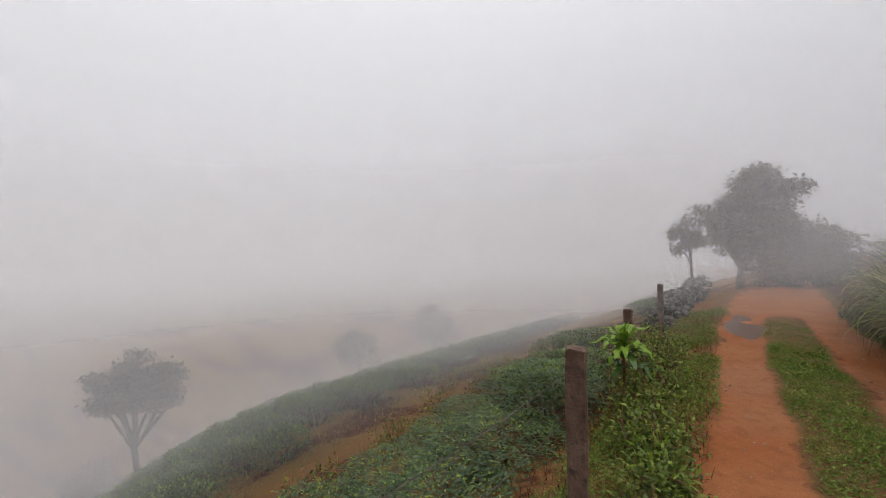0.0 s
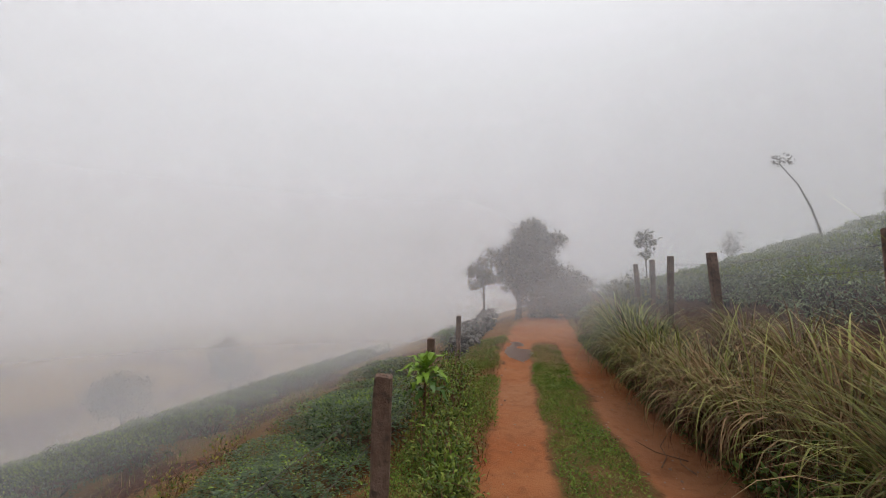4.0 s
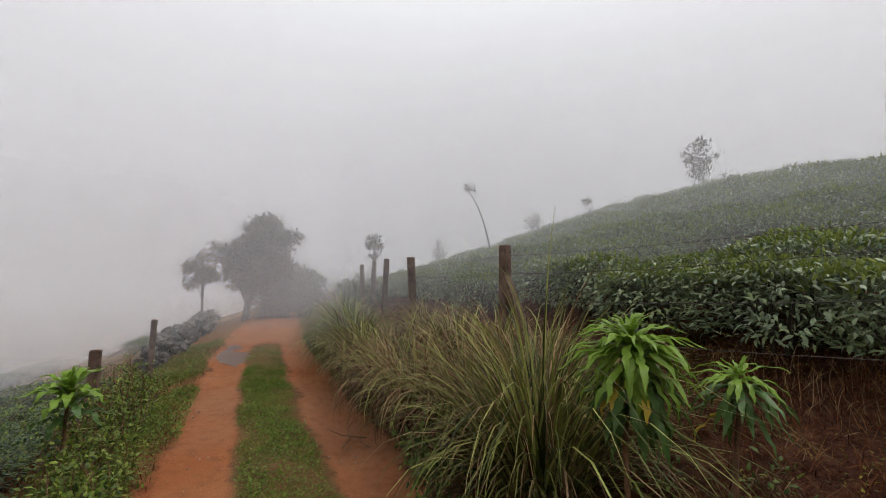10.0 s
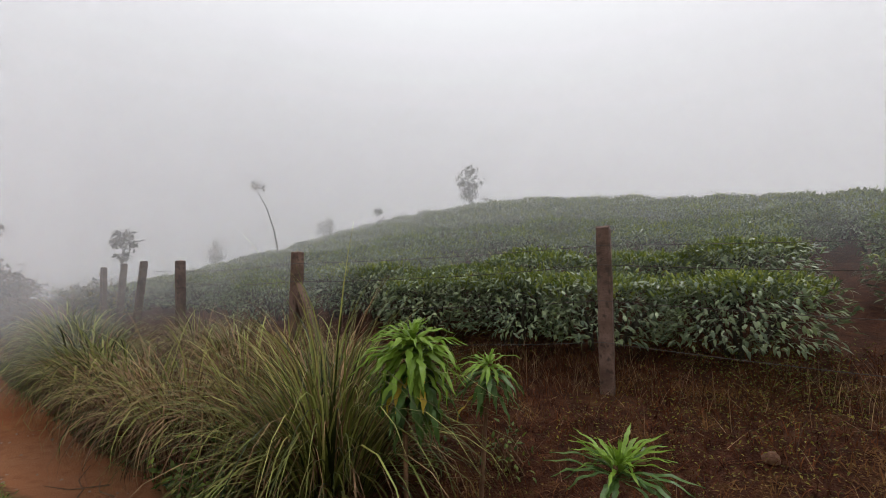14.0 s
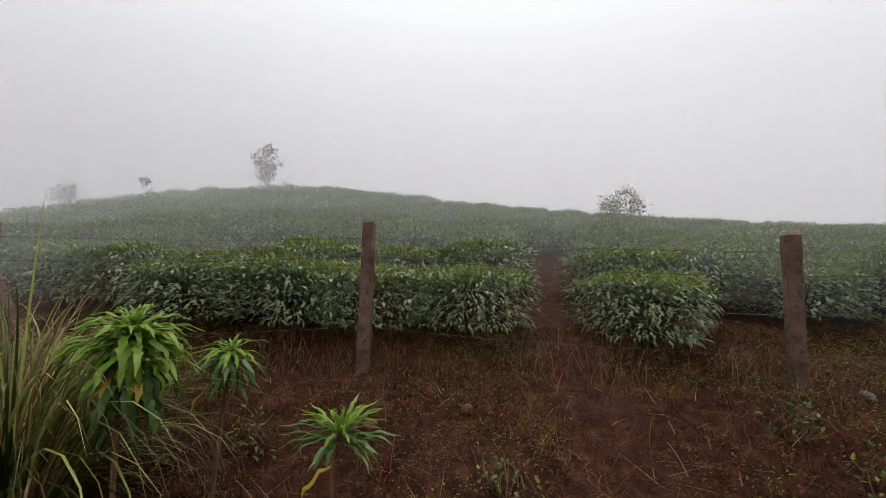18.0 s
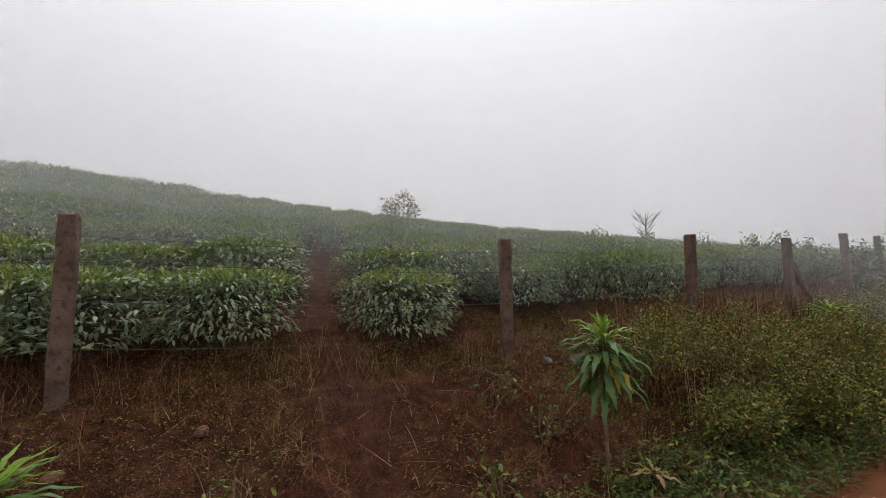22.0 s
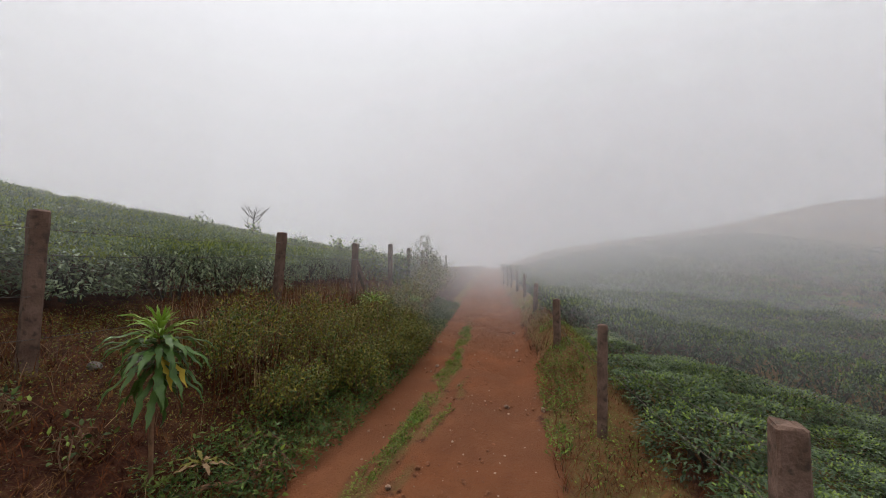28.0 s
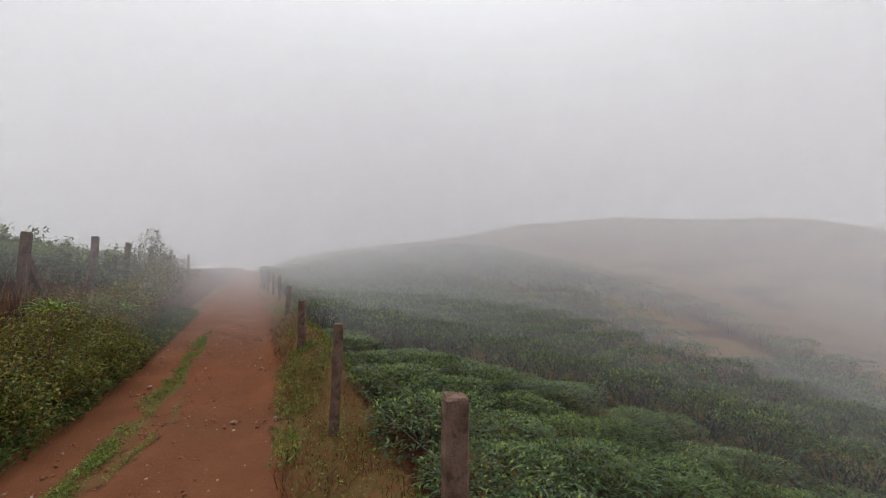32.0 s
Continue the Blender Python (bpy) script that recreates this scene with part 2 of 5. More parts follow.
def droplets(t, share):
    """Mist stops a share of the light and scatters it both ways."""
    d = node(t, "ShaderNodeBsdfDiffuse", Color=(0.953, 0.95, 0.98, 1))
    s = node(t, "ShaderNodeBsdfTranslucent", Color=(0.953, 0.95, 0.98, 1))
    c = t.nodes.new("ShaderNodeBsdfTransparent")
    return blend(t, share, c.outputs[0], blend(t, 0.5, d.outputs[0], s.outputs[0]))


def mist_build(t):
    """Thin veil of droplets: mostly clear; thins out where it meets the ground and high up."""
    near = span(t, value_of(t, "lift"), 0.0, 0.9)
    high = span(t, value_of(t, "rise"), 0.1, 0.85, 1.0, 0.0)
    return droplets(t, times(t, times(t, near, high), value_of(t, "bank")))


def bank_build(t):
    """The far bank of mist: dense at eye level, dissolving upwards and down into the valley."""
    rise = value_of(t, "rise")
    return droplets(t, times(t, value_of(t, "bank"), times(t, span(t, rise, -0.2, -0.01), span(t, rise, 0.02, 0.3, 1.0, 0.0))))


M_BANKMIST = material("dense_mist", bank_build)
M_MIST = material("mist", mist_build)



# ---- mesh helpers ----


def mesh_of(name, verts, faces, mats, index=None, smooth=False):
    """A mesh from arrays; faces all of one size, or a list of such arrays."""
    groups = faces if isinstance(faces, list) else [faces]
    groups = [np.asarray(g, np.int32) for g in groups if len(g)]
    me = bpy.data.meshes.new(name)
    verts = np.asarray(verts, np.float32)
    me.vertices.add(len(verts))
    me.vertices.foreach_set("co", verts.ravel())
    sizes = np.concatenate([np.full(len(g), g.shape[1], np.int32) for g in groups])
    me.loops.add(int(sizes.sum()))
    me.loops.foreach_set("vertex_index", np.concatenate([g.ravel() for g in groups]))
    me.polygons.add(len(sizes))
    me.polygons.foreach_set("loop_start", np.concatenate([[0], np.cumsum(sizes)[:-1]]).astype(np.int32))
    for m in mats if isinstance(mats, (list, tuple)) else [mats]:
        me.materials.append(m)
    if index is not None:
        me.polygons.foreach_set("material_index", np.asarray(index, np.int32))
    me.polygons.foreach_set("use_smooth", np.full(len(sizes), smooth))
    me.update(calc_edges=True)
    return me


def part(name, me, parent=None, label="", m=None):
    ob = new(name, me)
    if parent is not None:
        ob.parent = parent
    if m is not None:
        ob.matrix_basis = m
    if label:
        tagged(ob, label)
    return ob


def thing(name, label, category, at=(0, 0, 0), turn=0, group="", kind="", me=None, size=1.0):
    ob = new(name, me)
    ob.matrix_basis = pose(*at, 0, 0, turn) @ Matrix.Scale(size, 4)
    return tagged(ob, label, category, group, kind)


def unit(a):
    return a / np.maximum(np.linalg.norm(a, axis=-1, keepdims=True), 1e-9)


def leaves(o, d, n, length, width, droop=0.15, fold=0.12, rich=True):
    """Many leaves: o roots, d directions, n facing. Four triangles each (two when not rich)."""
    o, d = np.asarray(o, float), unit(np.asarray(d, float))
    s = unit(np.cross(d, n))
    n = np.cross(s, d)
    length = np.broadcast_to(np.asarray(length, float), (len(o),))[:, None]
    width = np.broadcast_to(np.asarray(width, float), (len(o),))[:, None]
    c = o + d * length * 0.45
    tip = o + d * length - n * length * droop
    left, right = c + s * width / 2 + n * width * fold, c - s * width / 2 + n * width * fold
    if rich:
        a, b = o + d * length * 0.3, o + d * length * 0.68 - n * length * droop * 0.4
        wa, wb = s * width * 0.47, s * width * 0.36
        up = n * width * fold
        v = np.stack([o, a + wa + up, a - wa + up, b + wb + up, b - wb + up, tip], 1).reshape(-1, 3)
        f = np.array([(0, 2, 1), (1, 2, 4), (1, 4, 3), (3, 4, 5)])
        k = 6
    else:
        v = np.stack([o, left, tip, right], 1).reshape(-1, 3)
        f = np.array([(0, 2, 1), (0, 3, 2)])
        k = 4
    return v, (np.arange(len(o))[:, None, None] * k + f).reshape(-1, 3)


def blades(root, az, length, width, lean, curl, seg=5, late=1.7):
    """Arching grass blades: strips that taper to a point. lean: first angle from upright, curl: how far it bends over."""
    k = len(root)
    t = np.linspace(0, 1, seg + 1)
    ang = lean[:, None] + curl[:, None] * t[None] ** late
    step = (length / seg)[:, None]
    hx = np.concatenate([np.zeros((k, 1)), np.cumsum(np.sin(ang[:, 1:]) * step, 1)], 1)
    hz = np.concatenate([np.zeros((k, 1)), np.cumsum(np.cos(ang[:, 1:]) * step, 1)], 1)
    out = np.stack([np.cos(az), np.sin(az), 0 * az], -1)
    side = np.stack([-np.sin(az), np.cos(az), 0 * az], -1)
    c = root[:, None] + out[:, None] * hx[..., None] + np.array([0, 0, 1.0]) * hz[..., None]
    w = width[:, None] * (1 - t[None] ** 2 * 0.97) / 2
    a, b = c + side[:, None] * w[..., None], c - side[:, None] * w[..., None]
    v = np.stack([a, b], 2).reshape(-1, 3)
    f = np.array([(2 * i, 2 * i + 1, 2 * i + 3, 2 * i + 2) for i in range(seg)])
    return v, (np.arange(k)[:, None, None] * (2 * seg + 2) + f).reshape(-1, 4)


def tube(points, radii, sides=6):
    """A tapered limb along points."""
    p = np.asarray(points, float)
    d = unit(np.gradient(p, axis=0))
    ref = np.where(np.abs(d[:, 2:3]) > 0.9, [[1.0, 0, 0]], [[0, 0, 1.0]])
    u = unit(np.cross(d, ref))
    w = np.cross(d, u)
    a = np.linspace(0, 2 * np.pi, sides, endpoint=False)
    r = np.broadcast_to(np.asarray(radii, float), (len(p),))
    v = p[:, None] + r[:, None, None] * (np.cos(a)[None, :, None] * u[:, None] + np.sin(a)[None, :, None] * w[:, None])
    i, j = np.meshgrid(np.arange(len(p) - 1), np.arange(sides), indexing="ij")
    n = (j + 1) % sides
    f = np.stack([i * sides + j, i * sides + n, (i + 1) * sides + n, (i + 1) * sides + j], -1).reshape(-1, 4)
    return v.reshape(-1, 3), f


def join(pieces):
    """Several (verts, faces) as one."""
    vs, fs, k = [], [], 0
    for v, f in pieces:
        vs.append(v)
        fs.append(np.asarray(f) + k)
        k += len(v)
    return np.concatenate(vs), np.concatenate(fs)


def lump(radius, rough=0.2, rings=6, sides=9, seed=0, flat=1.0):
    """A rounded uneven stone or clod."""
    g = np.random.default_rng(seed)
    a, b = np.meshgrid(np.linspace(0, np.pi, rings), np.linspace(0, 2 * np.pi, sides, endpoint=False), indexing="ij")
    d = np.stack([np.sin(a) * np.cos(b), np.sin(a) * np.sin(b), np.cos(a)], -1)
    ks = g.normal(size=(5, 3)) * 1.7
    h = 1 + rough * np.sin(d @ ks.T + g.uniform(0, 6, 5)).mean(-1) * 2
    v = d * h[..., None] * np.array(radius) * np.array([1, 1, flat])
    i, j = np.meshgrid(np.arange(rings - 1), np.arange(sides), indexing="ij")
    n = (j + 1) % sides
    f = np.stack([i * sides + j, (i + 1) * sides + j, (i + 1) * sides + n, i * sides + n], -1).reshape(-1, 4)
    return v.reshape(-1, 3), f


# ---- the lie of the land ----
FENCE_N = [(-24.0, 5.9), (-19.5, 5.0), (-16.4, 4.5), (-13.4, 4.1), (-10.4, 3.66), (-7.45, 3.2), (-4.5, 3.05), (-1.31, 3.77), (2.35, 3.68), (5.35, 3.93), (8.15, 4.27), (10.8, 4.68), (13.4, 5.2), (16.2, 5.8), (20.5, 6.7), (25, 7.5)]
FENCE_S = [(-9.45, -0.95), (-6.25, -1.03), (-3.38, -0.92), (2.4, -1.12), (4.6, -0.53), (6.45, -0.04), (10.2, 0.62), (13.8, 1.29), (16.6, 1.9), (19.4, 2.55), (22.0, 3.15), (25.0, 3.85)]


def step(a):
    a = np.clip(a, 0, 1)
    return a * a * (3 - 2 * a)


def ramp(u, k=2.0):
    return (u + np.sqrt(u * u + k * k)) / 2


def road_y(x):
    w = np.clip(-2 - x, 0, 22)
    return 0.65 + 0.2 * ramp(x - 4) + 0.0045 * w * w + 0.2 * np.clip(-24 - x, 0, None)


def road_z(x):
    return 0.042 * np.minimum(ramp(x - 1.5, 3.0), 70) - 0.02


def fence_n(x):
    return np.interp(x, [p[0] for p in FENCE_N], [p[1] for p in FENCE_N]) + 0.17 * np.clip(x - 25, 0, None)


def crest_z(x):
    wide = np.where(x > -7.5, 11.0, 9.0)
    return 1.62 + 0.16 * step((x - 2) / 8) + 1.2 * np.exp(-((x + 7.5) / wide) ** 2) - 0.05 * np.clip(-15 - x, 0, 60)


def softmin(a, b, k=0.3):
    m = np.minimum(a, b)
    return m - k * np.log(np.exp(-(a - m) / k) + np.exp(-(b - m) / k))


def shoulder(x, d):
    """The western slope eases off below the first tea rows before it drops away."""
    return 1.7 * step((d - 3) / 9.5) * (1 - step((d - 15) / 14)) * step((-x - 2.5) / 7)


def land(x, y):
    """Height of the ground."""
    x, y = np.asarray(x, float), np.asarray(y, float)
    v, z0, yf = y - road_y(x), road_z(x), fence_n(x)
    edge = road_y(x) + 0.98
    bank = 0.7 * step((y - edge) / np.maximum(yf - edge, 0.4))
    top = np.maximum(1.55 + crest_z(x) - 0.8 - z0 - 0.7, 0.25)
    q = (y - yf) / 8.3
    hill = np.where(y > yf, softmin(top * q * 1.05, top * 1.02 - 0.1 * np.clip(y - 12, 0, 80), 0.18) - softmin(0.0, top * 1.02, 0.18), 0)
    north = z0 + bank + hill
    d = np.clip(-1.7 - v, 0, None)
    east = step((x + 1) / 9.0)
    pitch = 0.47 - 0.22 * east
    far = np.minimum(d, 45)
    fall = pitch * (np.sqrt(d * d + 0.25) - 0.5) + 0.0012 * far * far * (1 - east) - 0.0058 * far * far * east
    spur = 10.0 * (1 - np.exp(-np.clip(x - 8, 0, 60) / 20)) * (1 - np.exp(-d / 12))
    south = z0 - 0.12 * step((-0.95 - v) / 0.8) - np.minimum(fall, 21) + spur + shoulder(x, d)
    south = south + 0.58 * np.exp(-((v + 1.5) / 0.42) ** 2) * step((x - 4.6) / 1.6)
    ruts = 0.03 * np.cos(np.clip(v / 0.62, -2, 2) * np.pi) * (np.abs(v) < 1.24)
    return np.where(v >= 0, north, south) + ruts


def value_noise(x, y, scale, seed):
    g = np.random.default_rng(seed).uniform(0, 1, (64, 64))
    x, y = x * scale, y * scale
    i, j = np.floor(x).astype(int), np.floor(y).astype(int)
    u, w = step(x - i), step(y - j)
    p = lambda a, b: g[a % 64, b % 64]
    return (p(i, j) * (1 - u) + p(i + 1, j) * u) * (1 - w) + (p(i, j + 1) * (1 - u) + p(i + 1, j + 1) * u) * w


def on_land(x, y, dz=0.0):
    return (float(x), float(y), float(land(x, y)) + dz)


def spread(near, far, fine, growth=1.13):
    a, s = list(np.arange(near[0], near[1], fine)), fine
    lo, hi = [], []
    p = near[1]
    while p < far:
        hi.append(p)
        s *= growth
        p += s
    p, s = near[0], fine
    while p > -far:
        s *= growth
        p -= s
        lo.append(p)
    return np.array(lo[::-1] + a + hi)


def strip_weights(x, v):
    """How much of wheel track and of green there is, by place along and across the road."""
    wob = (value_noise(x, v, 1.3, 3) - 0.5) * 0.26 + (value_noise(x, v, 6.0, 4) - 0.5) * 0.06
    east = step((x + 0.5) / 3.5)
    in_road = step((0.98 - np.abs(v + wob)) / 0.26 + 0.5)
    west_strip = step((0.36 - np.abs(v + wob)) / 0.24 + 0.5)
    ragged = step((value_noise(x, v, 1.7, 5) - 0.12) / 0.2) * step((value_noise(x, v * 4, 3.1, 6) - 0.12) / 0.25)
    east_strip = np.maximum(step((0.15 - np.abs(v + wob * 0.6 - 0.32)) / 0.16 + 0.4), 0.9 * step((0.08 - np.abs(v + wob - 0.02)) / 0.12 + 0.3) * step((7 - x) / 2)) * ragged
    strip = west_strip * (1 - east) + east_strip * east
    far = step((-10.5 - x) / 3) + step((x - 9) / 4)
    strip = strip * np.clip(1 - far, 0, 1)
    track = in_road * (1 - strip)
    south = step((-0.85 - v) / 0.2) * step((v + 2.1) / 0.3)
    north = step((v - 0.85) / 0.2) * step((1.35 - v) / 0.3)
    beyond = step((-2.0 - v) / 0.3) * 0.55
    patch = step((value_noise(x, v, 0.9, 9) - 0.25) / 0.3)
    green = np.clip(strip + south * (0.45 + 0.55 * patch) + north * 0.9 + beyond * patch, 0, 1) * (1 - track)
    return track, green


xs, ys = spread((-14, 14), 500, 0.12), spread((-3.6, 6.4), 500, 0.1)
gx, gy = np.meshgrid(xs, ys, indexing="ij")
gz = land(gx, gy) + (value_noise(gx, gy, 2.2, 1) - 0.5) * 0.05 + (value_noise(gx, gy, 6.0, 2) - 0.5) * 0.018
ni, nj = gx.shape
i, j = np.meshgrid(np.arange(ni - 1), np.arange(nj - 1), indexing="ij")
ground_faces = np.stack([i * nj + j, (i + 1) * nj + j, (i + 1) * nj + j + 1, i * nj + j + 1], -1).reshape(-1, 4)
ground_mesh = mesh_of("ground", np.stack([gx, gy, gz], -1).reshape(-1, 3), ground_faces, M_GROUND, smooth=True)
tr, gr = strip_weights(gx, gy - road_y(gx))
tr = np.maximum(tr, 0.16 * (np.abs(gx - 0.55 + (value_noise(gx, gy, 2.0, 8) - 0.5) * 0.3 - 0.11 * (gy - 4.5)) < 0.22) * (gy > 2.0) * (gy < 9))
across = gy - road_y(gx)
tr = np.maximum(tr, 0.36 * step((-3.4 - across) / 0.5) * step((across + 8.5) / 1.0) * step((-gx) / 2))
tr = np.maximum(tr, (0.4 - 0.16 * step(gx / 3)) * step((-0.8 - across) / 0.2) * step((across + 2.6) / 0.6))
cover = ground_mesh.attributes.new("cover", "FLOAT_COLOR", "POINT")
cover.data.foreach_set("color", np.stack([tr, gr, 0.85 * step((gx - 0.5) / 3.5), 0 * tr + 1], -1).astype(np.float32).ravel())
ground = tagged(new("ground", ground_mesh), "hillside of red laterite earth with a rutted dirt track", "ground", kind="structure")

# ---- mist: thin round veils one behind the other, thicker over the valleys ----
def thickness(bearing):
    """Share of light stopped in each metre of mist, by bearing in degrees."""
    return np.interp(bearing, [-180, -150, -90, -60, 0, 18, 40, 140, 158, 180], [0.05, 0.05, 0.05, 0.055, 0.06, 0.045, 0.045, 0.06, 0.052, 0.05])


# radius, metres of mist that each veil stands for, and the bearings that it spans (none: all round)
VEILS = [(5.6, 2.0, (40, 168)), (8, 2.6, None), (11, 3.4, None), (15, 4.6, None), (20, 6.5, None), (24, 6.0, (-84, 12)), (28, 10.0, None), (34, 12.0, (-84, 40)), (42, 18.0, None)]
for r, deep, arc in VEILS:
    a = np.radians(np.linspace(*arc, 120)) if arc else np.linspace(-np.pi, np.pi, 192, endpoint=False)
    bearing = (np.degrees(a) + 180) % 360 - 180
    vx, vy = r * np.cos(a) - 0.3, r * np.sin(a) + 0.2
    base = land(vx, vy)
    frac = np.concatenate([[-0.01], np.linspace(0, 1, 48) ** 1.6])
    z = base + frac[:, None] * (1.55 + 1.1 * r - base)
    n = len(a)
    v = np.stack([np.broadcast_to(vx, z.shape), np.broadcast_to(vy, z.shape), z], -1).reshape(-1, 3)
    i, j = np.meshgrid(np.arange(len(frac) - 1), np.arange(n - 1 if arc else n), indexing="ij")
    f = np.stack([i * n + j, i * n + (j + 1) % n, (i + 1) * n + (j + 1) % n, (i + 1) * n + j], -1).reshape(-1, 4)
    me = mesh_of("mist", v, f, M_MIST, smooth=True)
    ends = step((np.degrees(a) - arc[0]) / 14) * step((arc[1] - np.degrees(a)) / 22) if arc else 1.0
    open_air = np.interp(bearing, [-180, -165, -110, -85, -30, -6, 12, 25, 50, 90, 120, 150, 175, 180], [0.95, 0.85, 0.8, 0.4, 0.45, 1.1, 1.0, 0.65, 0.75, 1.1, 1.4, 1.4, 1.1, 0.95]) if r < 12 else 1.0
    bank = np.broadcast_to(np.minimum(0.24, 1 - np.exp(-thickness(bearing) * deep * open_air)) * ends, z.shape)
    # over the western valley it thins out again far below
    west = step((-100 - bearing) / 20) + step((bearing - 150) / 20)
    bank = bank * (1 - 0.85 * step((-0.02 - (z - 1.55) / r) / 0.26) * step((z - base - 1.5) / 4.5) * west)
    for key, value in (("lift", np.maximum(z - base, 0).ravel()), ("rise", ((z - 1.55) / r).ravel()), ("bank", bank.ravel())):
        me.attributes.new(key, "FLOAT", "POINT").data.foreach_set("value", value.astype(np.float32))
    tagged(new("mist", me), "thin grey veil of drifting morning mist", "mist", kind="stuff")
a = np.radians(np.linspace(169, 276, 180))
vx, vy = 78 * np.cos(a), 78 * np.sin(a)
base = np.minimum(land(vx, vy) - 0.5, 0.0)
z = base + np.linspace(0, 1, 40)[:, None] * (28.0 - base)
v = np.stack([np.broadcast_to(vx, z.shape), np.broadcast_to(vy, z.shape), z], -1).reshape(-1, 3)
i, j = np.meshgrid(np.arange(39), np.arange(179), indexing="ij")
me = mesh_of("mist", v, np.stack([i * 180 + j, i * 180 + j + 1, (i + 1) * 180 + j + 1, (i + 1) * 180 + j], -1).reshape(-1, 4), M_BANKMIST, smooth=True)
me.attributes.new("rise", "FLOAT", "POINT").data.foreach_set("value", ((z - 1.55) / 78).ravel().astype(np.float32))
ends = np.broadcast_to(step((np.degrees(a) - 169) / 18) * step((276 - np.degrees(a)) / 14), z.shape)
me.attributes.new("bank", "FLOAT", "POINT").data.foreach_set("value", ends.ravel().astype(np.float32))
tagged(new("mist", me), "dense grey bank of mist filling the far valley", "mist", kind="stuff")

# ---- tea ----


def tea_mesh(seed, count, rich, grow=1.0, tips=0.42, radius=0.66, height=0.8):
    """A plucked tea bush: flat-topped cushion of leaves, old dark ones hanging at the sides, pale shoots on top."""
    g = np.random.default_rng(seed)
    k = count
    a = g.uniform(0, 2 * np.pi, k)
    top = g.uniform(0, 1, k) < 0.56
    rr = np.where(top, np.sqrt(g.uniform(0, 1, k)) * 0.95, g.uniform(0.8, 1.06, k))
    lob = 1 + 0.13 * np.sin(3 * a + seed) + 0.08 * np.sin(5 * a + 2 * seed)
    zz = np.where(top, 1 - 0.15 * rr ** 2.2 + g.normal(0, 0.04, k) + 0.025 * np.sin(3 * a + seed * 2), g.uniform(0.16, 0.95, k))
    deep = ~top & (g.uniform(0, 1, k) < 0.3)
    rr = np.where(deep, rr * g.uniform(0.3, 0.85, k), rr)
    rr = np.where(top, rr, rr * (0.72 + 0.3 * np.sin(np.clip(zz, 0, 1) * np.pi * 0.75)))
    o = np.stack([np.cos(a) * rr * lob * radius, np.sin(a) * rr * lob * radius, zz * height], -1)
    out = np.stack([np.cos(a), np.sin(a), 0 * a], -1)
    jig = g.normal(0, 0.45, (k, 3))
    d = np.where(top[:, None], out * 0.4 + jig * 1.2 + np.array([0, 0, 0.35]), out * 0.8 + jig * 1.2 + np.array([0, 0, -0.3]))
    n = np.where(top[:, None], np.array([0, 0, 1.0]) + jig[:, ::-1] * 0.5, out * 0.5 + np.array([0, 0, 0.8]) + jig[:, ::-1] * 0.9)
    shoot = (top | (zz > 0.72)) & (g.uniform(0, 1, k) < tips * np.where(top, 0.85, 0.5))
    size = np.where(shoot, g.uniform(0.04, 0.08, k), np.where(top, g.uniform(0.05, 0.09, k), g.uniform(0.055, 0.1, k)))
    size = size * grow
    d[shoot] = d[shoot] * 0.5 + np.array([0, 0, 0.8])
    v, f = leaves(o, d, n, size, size * 0.34, 0.2, 0.12, rich)
    return v, f, np.repeat(shoot.astype(int), 4 if rich else 2)


def tea_core(seed, radius=0.66, height=0.8):
    """Crooked stems that fork up into the bush."""
    g = np.random.default_rng(seed)
    stems = []
    for _ in range(11):
        a, b = g.uniform(0, 6.28), g.uniform(0.15, 0.5)
        d = np.array([np.cos(a), np.sin(a), 0])
        knee, end = d * b * 0.6 + np.array([0, 0, 0.2]), d * b + np.array([0, 0, height * 0.6])
        stems.append(tube([d * 0.1 + np.array([0, 0, -0.08]), knee, end], [0.022, 0.016, 0.009], 4))
        stems.append(tube([knee, (knee + end) / 2 + g.normal(0, 0.05, 3), end + g.normal(0, 0.12, 3)], [0.012, 0.009, 0.005], 3))
    return join(stems)


def make_tea(seed, count, rich, label, grow=1.0, tips=0.42, mat=M_TEA):
    bush = thing("tea_bush", label, "bush", group="tea bushes along the track")
    v, f = tea_core(seed)
    part("wood", mesh_of("wood", v, f, M_TEACORE), bush, "dark woody stems and inner twigs")
    v, f, mi = tea_mesh(seed, count, rich, grow, tips)
    part("foliage", mesh_of("foliage", v, f, [mat, M_TEATIP if mat is M_TEA else M_SOFTTIP], mi), bush)
    return bush


def fence_s(x):
    return np.interp(x, [p[0] for p in FENCE_S], [p[1] for p in FENCE_S]) + 0.2 * np.clip(x - 24, 0, None) + 0.06 * np.clip(-9.5 - x, 0, None)


TEA_N, TEA_S, TEA_FAR = [], [], []
g = np.random.default_rng(21)
NEAR = 6.6
for row in range(11):
    for way in (-1, 1):
        n = 0
        while True:
            mid = 0.55 + 0.11 * (4.75 + row - 4.5)
            gap = 0.95 if row < 4 else 0.52
            x = mid + way * (gap + n * 1.03) + g.normal(0, 0.07)
            n += 1
            if not -30 < x < 34:
                break
            y = float(fence_n(x)) + 1.15 + row * 1.0 + 0.16 * math.sin(x * 0.9 + row) + g.normal(0, 0.16)
            if row == 0 and (2.3 < x < 3.4 or x > 11.5):
                continue
            y += (0.35 if x > 3 else -0.36 if x > -1.7 else 0.1) if row == 0 else -0.15 if row == 1 and -1.7 < x < 3 else 0
            (TEA_N if math.hypot(x, y) < NEAR else TEA_FAR).append((x, y))
